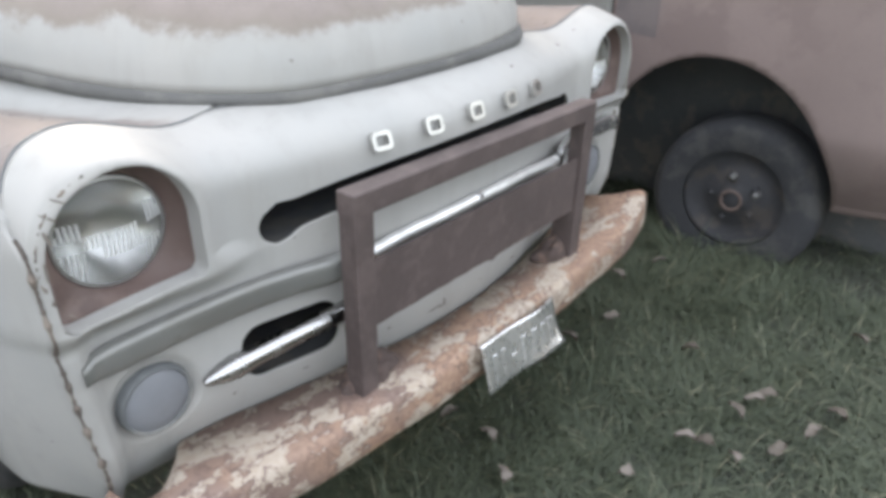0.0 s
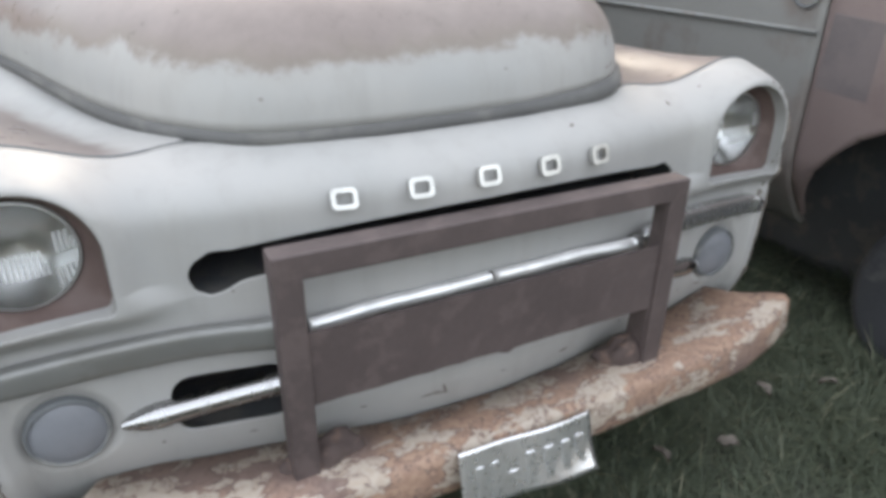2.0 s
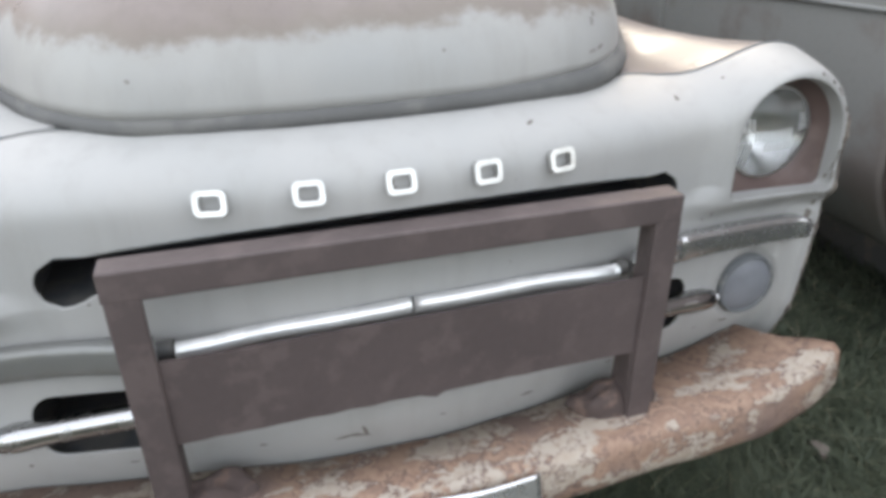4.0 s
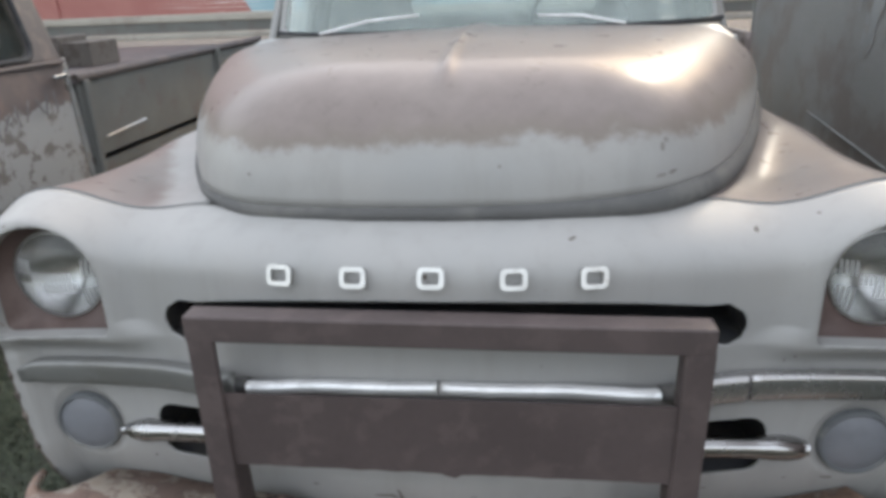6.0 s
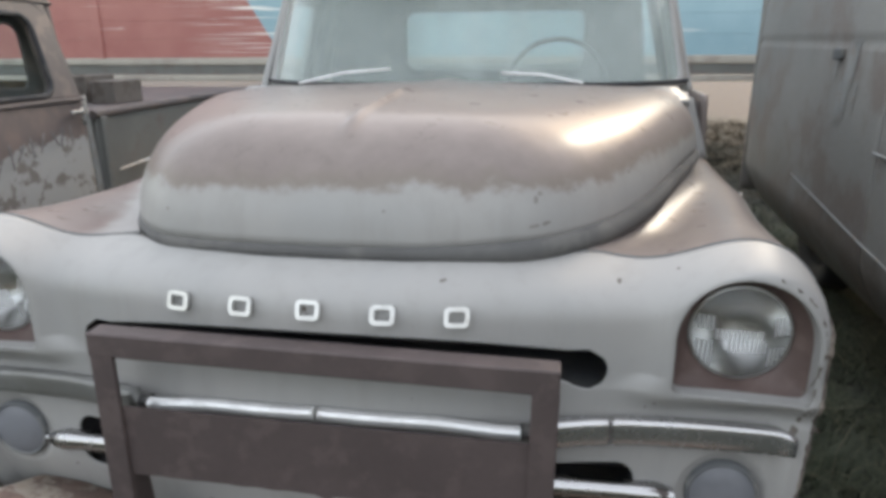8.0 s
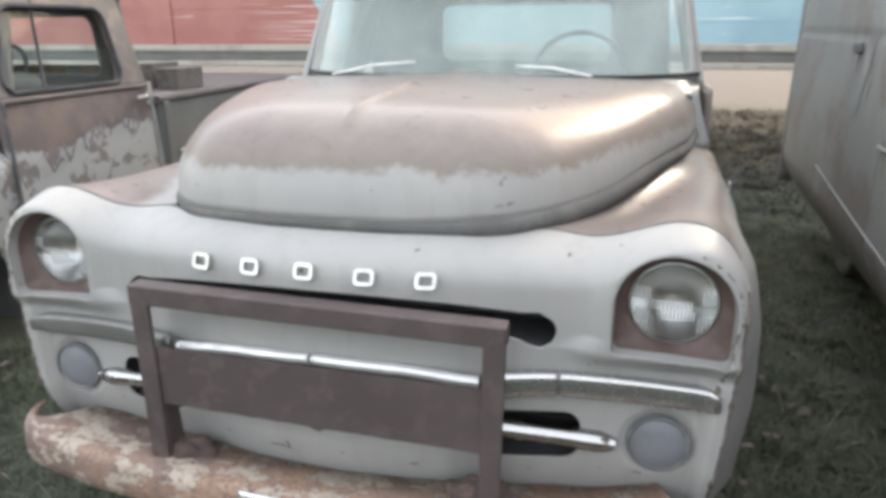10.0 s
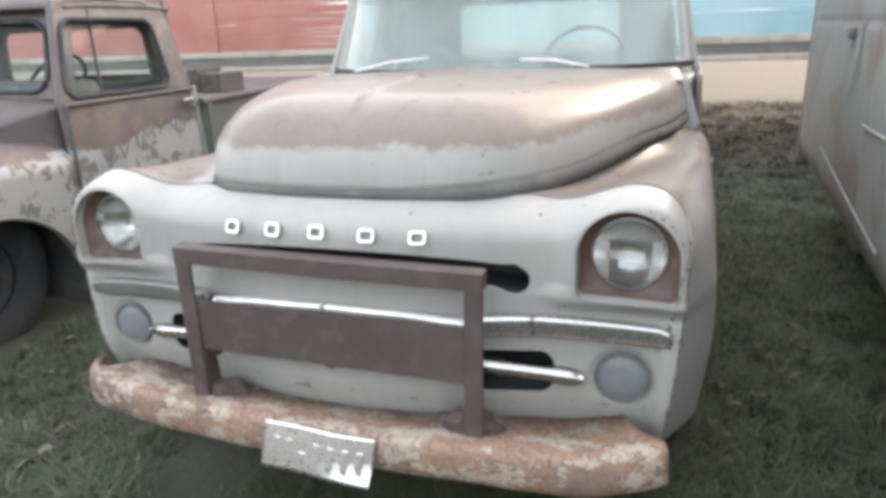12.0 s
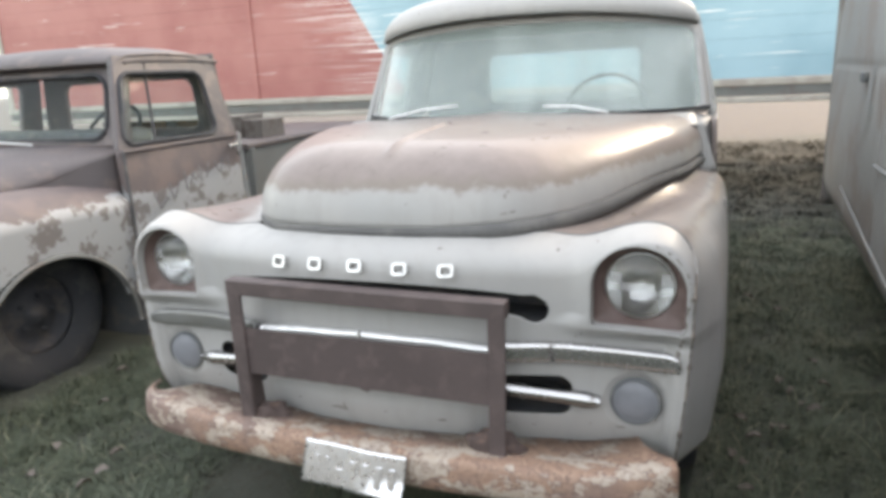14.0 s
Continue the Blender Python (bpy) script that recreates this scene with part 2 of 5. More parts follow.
def cut_grid(us, vs, hole):
    """A flat grid of (u, v) whose points near the outline of hole (negative inside) are drawn onto it; also says which cells stay."""
    u, v = np.meshgrid(us, vs, indexing="ij")
    du, dv = us[1] - us[0], vs[1] - vs[0]
    e, reach = 1e-4, 0.6 * max(du, dv)
    near = np.abs(hole(u, v)) < reach
    for _ in range(4):
        d = hole(u, v)
        gu, gv = (hole(u + e, v) - d) / e, (hole(u, v + e) - d) / e
        g2 = np.maximum(gu * gu + gv * gv, 0.25)
        u = np.where(near, u - d * gu / g2, u)
        v = np.where(near, v - d * gv / g2, v)
    inside = (hole(u, v) < -0.3 * reach).astype(int)
    ax, ay = u[1:, 1:] - u[:-1, :-1], v[1:, 1:] - v[:-1, :-1]
    bx, by = u[:-1, 1:] - u[1:, :-1], v[:-1, 1:] - v[1:, :-1]
    whole = np.abs(ax * by - ay * bx) / 2 > 0.12 * du * dv
    return u, v, whole & ((inside[:-1, :-1] + inside[1:, :-1] + inside[1:, 1:] + inside[:-1, 1:]) == 0)


def rounded(u, v, cu, cv, hu, hv, r):
    """Signed distance to a rounded rectangle."""
    a, b = np.abs(u - cu) - hu + r, np.abs(v - cv) - hv + r
    return np.hypot(np.maximum(a, 0), np.maximum(b, 0)) + np.minimum(np.maximum(a, b), 0) - r


def smooth_curve(points, count, rounds=2):
    """A polyline resampled evenly and softened."""
    p = np.array(points, float)
    s = np.concatenate([[0], np.cumsum(np.linalg.norm(np.diff(p, axis=0), axis=1))])
    t = np.linspace(0, s[-1], count)
    q = np.stack([np.interp(t, s, p[:, k]) for k in range(p.shape[1])], 1)
    w = max(1, count // (3 * len(points)))
    for _ in range(rounds):
        pad = np.concatenate([2 * q[:1] - q[w:0:-1], q, 2 * q[-1:] - q[-2:-w - 2:-1]])
        ker = np.ones(2 * w + 1) / (2 * w + 1)
        q = np.stack([np.convolve(pad[:, k], ker, "valid") for k in range(q.shape[1])], 1)
    return q


def sweep(path, radius, sides=10, flat=1.0, taper=None, closed=False):
    """A tube along a path; radius may taper; flat squeezes it along the world's y axis."""
    p = np.array(path, float)
    n = len(p)
    verts, faces = [], []
    for i in range(n):
        a = p[(i + 1) % n] if closed else p[min(i + 1, n - 1)]
        b = p[i - 1] if closed or i else p[0]
        d = Vector(a - b).normalized()
        up = Vector((0, 0, 1)) if abs(d.z) < 0.9 else Vector((1, 0, 0))
        s = d.cross(up).normalized()
        w = s.cross(d).normalized()
        r = radius * (taper[i] if taper is not None else 1.0)
        for k in range(sides):
            ang = 2 * math.pi * k / sides
            o = s * (math.cos(ang) * r) + w * (math.sin(ang) * r)
            o.y *= flat
            verts.append(tuple(Vector(p[i]) + o))
    for i in range(n if closed else n - 1):
        j = (i + 1) % n
        for k in range(sides):
            l = (k + 1) % sides
            faces.append((i * sides + k, i * sides + l, j * sides + l, j * sides + k))
    if not closed:
        faces.append(tuple(range(sides)))
        faces.append(tuple((n - 1) * sides + k for k in reversed(range(sides))))
    return verts, faces


def lathe(profile, m, steps=48):
    """Turns (radius, height) pairs about the local z axis."""
    verts, faces = [], []
    n = len(profile)
    for i in range(steps):
        a = 2 * math.pi * i / steps
        for r, h in profile:
            verts.append(tuple(m @ Vector((r * math.cos(a), r * math.sin(a), h))))
    for i in range(steps):
        j = (i + 1) % steps
        for k in range(n - 1):
            faces.append((i * n + k, j * n + k, j * n + k + 1, i * n + k + 1))
    return verts, faces


def flat(ob):
    ob.data.polygons.foreach_set("use_smooth", [False] * len(ob.data.polygons))
    ob.visible_shadow = False
    return ob


def solid(ob, thick=0.008, offset=-1.0):
    m = ob.modifiers.new("thickness", "SOLIDIFY")
    m.thickness, m.offset = thick, offset
    return ob


def facing(x, y, z, direction):
    """A matrix at a place whose z axis points along a direction."""
    return Matrix.Translation((x, y, z)) @ Vector(direction).to_track_quat("Z", "Y").to_matrix().to_4x4()


# ---------------------------------------------------------------- ground
M_GRASS = mat("grass_soil", (0.05, 0.065, 0.03), 0.95)
_n = Nodes(M_GRASS)
_c = _n.mix(_n.ramp(_n.noise(2.2, 5), 0.35, 0.65), (0.038, 0.046, 0.036), (0.058, 0.062, 0.050))
_c = _n.mix(_n.ramp(_n.noise(40, 4), 0.5, 0.7), _c, (0.045, 0.04, 0.03))
_far = _n.ramp(_n.math("ADD", _n.axis(1), _n.math("MULTIPLY", _n.noise(0.5, 3), 3.0)), 12.5, 15.0)
_n.color(_n.mix(_far, _c, (0.088, 0.074, 0.067)))
_n.bump(_n.noise(60, 4), 0.6, 0.02)
g = 900.0
xs = np.concatenate([[-g, -60, -20, -8], np.linspace(-5, 4, 46), [8, 20, 60, g]])
ys = np.concatenate([[-g, -60, -20, -6], np.linspace(-4, 9, 66), [14, 30, 80, g]])
vv = [(x, y, 0.025 * noise.noise(Vector((x * 0.9, y * 0.9, 0))) if abs(x) < 5 and -4 <= y <= 9 else 0.0) for x in xs for y in ys]
ground = tagged(new("ground", mesh_of("ground", vv, grid_faces(len(xs), len(ys)), M_GRASS)), "rough grass with bare soil and fallen leaves", "ground", kind="structure")

# unseen plain wall added behind the viewer to cut light from the low sky
M_BLOCKER = worn("plain_grey_blocker", (0.13, 0.125, 0.115), (0.10, 0.095, 0.085), rough=0.9, scale=1.5)
tagged(part("low_sky_blocker", bevelled_box((40.0, 0.25, 2.4), Matrix.Translation((0, -7.5, 1.18)), 0.02), M_BLOCKER, None, "unseen plain grey wall added to block the low sky"), category="wall", kind="structure")

# ---------------------------------------------------------------- the old pickup truck
truck = thing("pickup_truck", 0, 1.6, 0, "old pale grey pickup truck with rusted brown hood parked on grass", "truck")


def face_base(x):
    return -0.10 + 0.11 * (1 - np.cos(np.pi * np.minimum(np.abs(x), 0.86) / 0.86)) / 2


# upper rim of the front panel: half width, depth, height
RIM = smooth_curve([(0, 0.0, 1.012), (0.15, 0.004, 1.012), (0.30, 0.03, 1.013), (0.40, 0.075, 1.013), (0.46, 0.112, 1.013), (0.50, 0.117, 1.012), (0.54, 0.104, 1.009),
                    (0.58, 0.093, 1.010), (0.62, 0.087, 1.018), (0.66, 0.084, 1.032), (0.70, 0.083, 1.046), (0.74, 0.081, 1.056), (0.78, 0.079, 1.056), (0.82, 0.074, 1.043), (0.85, 0.062, 1.015), (0.868, 0.040, 0.985), (0.876, 0.015, 0.950)], 220, 1)
HALF = 0.876


def rim(x):
    a = np.abs(x)
    return np.interp(a, RIM[:, 0], RIM[:, 1]), np.interp(a, RIM[:, 0], RIM[:, 2])


def bezel_shape(x, z):
    """Outline of the headlight opening: arched above, square below."""
    a = np.abs(x)
    z = z - 0.035 * (0.743 - a)
    low = rounded(a, z, 0.7430, 0.898, 0.1170, 0.102, 0.016)
    arch = np.hypot(a - 0.7430, z - 0.897) - 0.1170
    return np.where(z > 0.897, arch, low)


def slot_mid(x):
    return 0.876 - 0.034 * (np.abs(x) / 0.47) ** 2


def front_holes(x, z):
    a = np.abs(x)
    slot = np.maximum(np.abs(z - slot_mid(x)) - 0.029, a - 0.475)
    knob = np.hypot(a - 0.483, z - 0.8345) - 0.0325
    slot = np.minimum(slot, knob) - np.maximum(0.03 - np.abs(slot - knob), 0) ** 2 / 0.12
    lower = rounded(a, z, 0.475, 0.591, 0.100, 0.057, 0.040)
    park = np.hypot(a - 0.738, z - 0.585) - 0.062
    return np.minimum(np.minimum(bezel_shape(x, z), slot), np.minimum(lower, park))


def edge_width(z):
    """Half width of the front panel, which narrows towards the bumper."""
    return np.interp(z, [0.40, 0.50, 0.56, 0.64, 0.72, 0.80, 0.88], [0.838, 0.848, 0.856, 0.864, 0.869, 0.874, HALF])


def narrowed(x, z):
    return x + np.sign(x) * (edge_width(z) - HALF) * np.clip((np.abs(x) - 0.79) / (HALF - 0.79), 0, 1)


def face_y(x, z):
    """Depth of the front panel: a plain bowed sheet, a visor round each headlight and a shelf up to the hood."""
    yt, zt = rim(x)
    a = np.abs(x)
    d = np.maximum(bezel_shape(x, z), 0)
    b = face_base(x)
    fade = np.clip((z - 0.742) / 0.055, 0, 1)
    b = b - np.exp(-(d / (0.036 + 0.034 * np.clip((0.83 - z) / 0.03, 0, 1))) ** 2) * (0.028 + 0.014 * np.clip((a - 0.66) / 0.12, 0, 1)) * fade * fade * (3 - 2 * fade)
    f = np.clip((a - 0.54) / 0.17, 0, 1)
    f = f * f * (3 - 2 * f)
    shelf = 0.105 - 0.072 * f
    s = np.clip((z - (zt - shelf)) / shelf, 0, 1)
    y = b + (yt - b) * s ** (3.2 - 1.5 * f)
    ring = np.hypot(np.abs(x) - 0.738, z - 0.585)
    y = y + 0.010 * np.clip((0.085 - ring) / 0.02, 0, 1)
    edge = np.clip((a - 0.805) / 0.05, 0, 1)
    y = y - 0.026 * edge * edge * (3 - 2 * edge) * np.clip((0.80 - z) / 0.06, 0, 1)
    y = y + 0.045 * np.clip((0.540 - z) / 0.14, 0, 1) ** 1.5
    return y


us, vs = np.linspace(-HALF, HALF, 571), np.linspace(0.0, 1.0, 201)
ZLOW = 0.40


def z_of(x, v):
    yt, zt = rim(x)
    return ZLOW + v * (zt - ZLOW)


u, v, keep = cut_grid(us, vs * 0.6, lambda u, v: front_holes(u, z_of(u, v / 0.6)))
zz = z_of(u, v / 0.6)
yy = face_y(u, zz)
vv, ff = pruned(np.stack([narrowed(u, zz), yy, zz], -1).reshape(-1, 3), grid_faces(571, 201, keep))
front_panel = solid(child("front_panel", mesh_of("front_panel", vv, ff, M_FACE), truck, "pale grey steel front panel with chipped paint"), 0.005, -1.0)

# dark sheets that stand in for the shade behind the openings
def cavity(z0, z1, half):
    """A dark trough, coloured as shade, behind an opening: floor, back and roof following the panel's curve."""
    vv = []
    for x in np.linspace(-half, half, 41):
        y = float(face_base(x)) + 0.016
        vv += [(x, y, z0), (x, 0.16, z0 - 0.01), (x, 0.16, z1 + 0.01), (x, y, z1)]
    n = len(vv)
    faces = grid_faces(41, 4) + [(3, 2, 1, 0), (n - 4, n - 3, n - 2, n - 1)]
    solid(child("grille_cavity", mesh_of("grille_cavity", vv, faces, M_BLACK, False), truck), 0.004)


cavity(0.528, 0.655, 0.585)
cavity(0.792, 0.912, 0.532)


# hood: rings that climb from the seam to the spine
def seam_curve(count):
    half = smooth_curve([(0, 0.012, 1.030), (0.16, 0.016, 1.030), (0.31, 0.034, 1.030), (0.39, 0.062, 1.030), (0.463, 0.136, 1.030), (0.495, 0.175, 1.030), (0.545, 0.265, 1.030), (0.60, 0.375, 1.036),
                         (0.655, 0.51, 1.050), (0.72, 0.70, 1.062), (0.815, 1.0, 1.066), (0.868, 1.40, 1.062)], count, 1)
    left = half[::-1].copy()
    left[:, 0] *= -1
    return np.concatenate([left[:-1], half])


SEAM = seam_curve(120)
steps = [(1 - math.cos(t) ** 0.8, math.sin(t) ** 0.87) for t in np.linspace(0, math.pi / 2, 26)]
hv = []
for k, (px, py, pz) in enumerate(SEAM):
    pz += 0.013 * min(max((px - 0.18) / 0.18, 0), 1)
    sy = max(py, 0.62 + 0.25 * py)
    reach = math.hypot(px, sy - py)
    top = 1.262 + 0.012 * math.sin(min(sy, 1.4) / 1.4 * math.pi)
    wide = 0.30 - 0.11 * min(max((py - 0.2) / 0.9, 0), 1)
    rr = [(d * wide / reach, h) for d, h in steps] + [(r, 1.0) for r in np.linspace(wide / reach, 1, 10)[1:]]
    for r, h in rr:
        x, y = px * (1 - r), py + (sy - py) * r
        z = pz + (top - 0.030 - pz) * h + 0.030 * r ** 0.8
        ridge = 0.010 * math.exp(-(x / 0.011) ** 2) * min(max((y - 0.10) / 0.08, 0), 1)
        hv.append((x, y, z + ridge))
hood = solid(child("hood", mesh_of("hood", hv, grid_faces(len(SEAM), len(steps) + 9), M_HOOD), truck, "rusted brown hood with worn pale paint on its nose"), 0.006)
# grey tube that stands in for the shadow line under the hood edge
vv, ff = sweep([(x * 0.990, y + 0.008, z - 0.012 + 0.010 * math.exp(-((x - 0.55) / 0.3) ** 2)) for x, y, z in SEAM], 0.0165, 10, 1.0, [1 + 0.65 * math.exp(-((p[0] - 0.55) / 0.3) ** 2) for p in SEAM])
child("hood_seal", mesh_of("hood_seal", vv, ff, M_GAP), truck, "grey tube in place of the shaded gap under the hood edge")


# front fenders
SECTIONS = [
    [(0.470, 0.135, 1.014), (0.50, 0.119, 1.012), (0.54, 0.106, 1.009), (0.58, 0.095, 1.010), (0.62, 0.089, 1.018), (0.66, 0.086, 1.032), (0.70, 0.085, 1.046), (0.74, 0.083, 1.056), (0.78, 0.081, 1.056), (0.82, 0.076, 1.043), (0.85, 0.064, 1.015), (0.869, 0.042, 0.985), (0.879, 0.017, 0.950), (0.878, 0.000, 0.80), (0.865, 0.000, 0.62), (0.842, 0.020, 0.40)],
    [(0.570, 0.33, 1.010), (0.62, 0.34, 0.990), (0.66, 0.35, 0.985), (0.72, 0.34, 1.006), (0.785, 0.32, 1.030), (0.86, 0.29, 1.008), (0.925, 0.25, 0.94), (0.952, 0.21, 0.80), (0.955, 0.19, 0.62), (0.925, 0.17, 0.42)],
    [(0.758, 0.85, 1.040), (0.785, 0.85, 1.020), (0.81, 0.85, 1.008), (0.84, 0.85, 1.003), (0.875, 0.84, 1.003), (0.92, 0.82, 0.983), (0.952, 0.80, 0.92), (0.970, 0.78, 0.80), (0.972, 0.76, 0.62), (0.96, 0.74, 0.44)],
    [(0.838, 1.42, 1.048), (0.855, 1.42, 1.030), (0.872, 1.42, 1.009), (0.892, 1.42, 1.003), (0.916, 1.42, 0.992), (0.94, 1.42, 0.972), (0.960, 1.42, 0.92), (0.972, 1.42, 0.80), (0.972, 1.42, 0.62), (0.965, 1.42, 0.44)],
]
NU, NV = 90, 70
rows_ = np.stack([smooth_curve(s, NU, 1) for s in SECTIONS])
for r in rows_[0]:
    if r[2] < 0.97 and r[0] > 0.80:
        r[1] = float(face_y(np.array(HALF - 0.001), np.array(r[2]))) + 0.002
vpos = np.array([0.0, 0.25, 0.62, 1.0])
vt = np.linspace(0, 1, NV)
fen = np.zeros((NU, NV, 3))
for i in range(NU):
    for k in range(3):
        fen[i, :, k] = np.interp(vt, vpos, rows_[:, i, k])
for _ in range(6):
    fen[:, 1:-1] = 0.5 * fen[:, 1:-1] + 0.25 * (fen[:, :-2] + fen[:, 2:])
WHEEL_Y, WHEEL_Z, ARCH = 0.80, 0.375, 0.43
ww = np.hypot(fen[..., 1] - WHEEL_Y, fen[..., 2] - WHEEL_Z)
low = (fen[..., 2] < 0.85) & (np.abs(ww - ARCH) < 0.02)
scale_ = np.where(low, ARCH / np.maximum(ww, 1e-6), 1)
fen[..., 1] = WHEEL_Y + (fen[..., 1] - WHEEL_Y) * scale_
fen[..., 2] = WHEEL_Z + (fen[..., 2] - WHEEL_Z) * scale_
c = (fen[:-1, :-1] + fen[1:, :-1] + fen[1:, 1:] + fen[:-1, 1:]) / 4
keep = (np.hypot(c[..., 1] - WHEEL_Y, c[..., 2] - WHEEL_Z) > ARCH) | (c[..., 2] > 0.9)
for side in (1, -1):
    q = fen * np.array([side, 1, 1])
    vv, ff = pruned(q.reshape(-1, 3), grid_faces(NU, NV, keep))
    if side < 0:
        ff = [f[::-1] for f in ff]
    solid(child("fender", mesh_of("fender", vv, ff, M_FENDER if side > 0 else M_FENDER_WORN), truck, "rusted front fender with pale lower side"), 0.008)
    # wheel
    wheel = child("wheel", mesh_of("wheel", *lathe([(0.0, 0.06), (0.05, 0.06), (0.06, 0.03), (0.13, 0.02), (0.19, 0.05), (0.205, 0.07), (0.205, -0.08)], facing(side * 0.80, WHEEL_Y, 0.36, (side, 0, 0))), M_STEEL), truck)
    child("tyre", mesh_of("tyre", *lathe([(0.205, -0.08), (0.30, -0.095), (0.35, -0.085), (0.365, -0.05), (0.365, 0.05), (0.35, 0.085), (0.30, 0.095), (0.205, 0.075)], facing(side * 0.80, WHEEL_Y, 0.36, (side, 0, 0))), M_RUBBER), wheel)


# headlights
def headlight(side):
    cx, cz = side * 0.743, 0.900
    light = child("headlight", mesh_of("bezel", *lathe([(0.083, 0.0), (0.085, -0.010), (0.088, -0.008), (0.0895, 0.002), (0.088, 0.008), (0.0835, 0.008)], facing(cx, 0.028, cz, (0, -1, 0)), 64), M_DULL), truck, "round sealed headlight in a red-brown bezel")
    # bezel: one dished sheet from the panel's opening to the lamp's ring
    ang = np.linspace(0, 2 * math.pi, 145)[:-1]
    sheet_v = []
    for a in ang:
        ca, sa = math.cos(a), math.sin(a)
        d = 0.09
        while bezel_shape(cx + d * ca, cz + d * sa) < 0.0 and d < 0.3:
            d += 0.0005
        fy = float(face_y(np.array(cx + d * ca), np.array(cz + d * sa)))
        back = max(fy + 0.012, 0.0)
        for r, y in ((d - 0.001, fy + 0.002), (d - 0.0015, fy + 0.008), (d - 0.003, back - 0.003), (d - 0.006, back + 0.003), (0.5 * (d - 0.006) + 0.5 * 0.093, 0.4 * back + 0.6 * 0.020), (0.0925, 0.020), (0.088, 0.028)):
            r = max(r, 0.088)
            sheet_v.append((float(narrowed(cx + r * ca, cz + r * sa)), y, cz + r * sa))
    n = len(ang)
    for name, ks, m, label in (("opening_lip", range(0, 2), M_FACE, "pale painted lip"), ("bezel", range(2, 6), M_REDBEZEL, "dull red-brown painted bezel")):
        quads = [(i * 7 + k, ((i + 1) % n) * 7 + k, ((i + 1) % n) * 7 + k + 1, i * 7 + k + 1) for i in range(n) for k in ks]
        child(name, mesh_of(name, *pruned(sheet_v, quads), m), light, label)
    child("reflector", mesh_of("reflector", *lathe([(0.0, -0.055), (0.03, -0.05), (0.06, -0.03), (0.083, 0.004)], facing(cx, 0.028, cz, (0, -1, 0)), 64), M_REFLECTOR), light, "dull mirror reflector")
    # fluted glass
    rr, aa = np.linspace(0.0005, 0.084, 40), np.linspace(0, 2 * math.pi, 161)
    lv = []
    for a in aa:
        for r in rr:
            x, z = r * math.cos(a), r * math.sin(a)
            h = 0.022 * (1 - (r / 0.084) ** 2) + 0.003
            lv.append((cx + x, 0.028 - h, cz + z))
    lens = solid(child("lens", mesh_of("lens", lv, grid_faces(len(aa), len(rr)), M_LENS), light, "fluted clear glass lens"), 0.003)
    # pressed vertical flutes in fields of the glass
    fv, fq = [], []
    for x0, x1, z0, z1 in ((-0.079, -0.046, 0.008, 0.034), (-0.079, -0.046, -0.064, -0.012), (-0.042, 0.038, -0.008, 0.012), (-0.020, 0.042, -0.030, -0.009), (0.056, 0.079, 0.002, 0.034), (0.050, 0.076, -0.060, -0.022)):
        for x in np.arange(x0, x1, 0.0074):
            low = -math.sqrt(max(0.081 ** 2 - x * x, 0))
            base = len(fv)
            for z in np.linspace(max(z0, low), min(z1, math.sqrt(max(0.081 ** 2 - x * x, 0))), 7):
                for o, lift in ((-0.0022, 0.0), (-0.0011, 0.0016), (0.0011, 0.0016), (0.0022, 0.0)):
                    h = 0.022 * (1 - ((x + o) ** 2 + z * z) / 0.084 ** 2) + 0.003 + lift
                    fv.append((cx + x + o, 0.0279 - h, cz + z))
            fq += [tuple(base + i for i in f) for f in grid_faces(7, 4)]
    child("flutes", mesh_of("flutes", fv, fq, M_FLUTE), lens, "pressed vertical glass flutes")
    return light


for side in (1, -1):
    headlight(side)
    px = side * 0.738
    pl = child("parking_light", mesh_of("lens", *lathe([(0.0, 0.012), (0.03, 0.011), (0.050, 0.006), (0.060, 0.0)], facing(px, 0.000, 0.585, (0, -1, 0)), 40), M_PARK), truck, "round clouded parking light")
    child("rim", mesh_of("rim", *lathe([(0.058, 0.0), (0.060, 0.006), (0.064, 0.005), (0.0665, -0.004), (0.064, -0.03)], facing(px, 0.000, 0.585, (0, -1, 0)), 40), M_SEAL), pl)


# chrome trim
def strip_path(a, b, count, lift):
    xs = np.linspace(a, b, count)
    zs = np.interp(np.abs(xs), [0, 0.2, 0.36, 0.42, 0.55, 0.86], [0.7515, 0.7435, 0.7325, 0.7245, 0.7210, 0.7030])
    return [(x, float(face_base(x)) - lift - 0.020 * math.exp(-((abs(x) - 0.36) / 0.10) ** 2), z) for x, z in zip(xs, zs)]


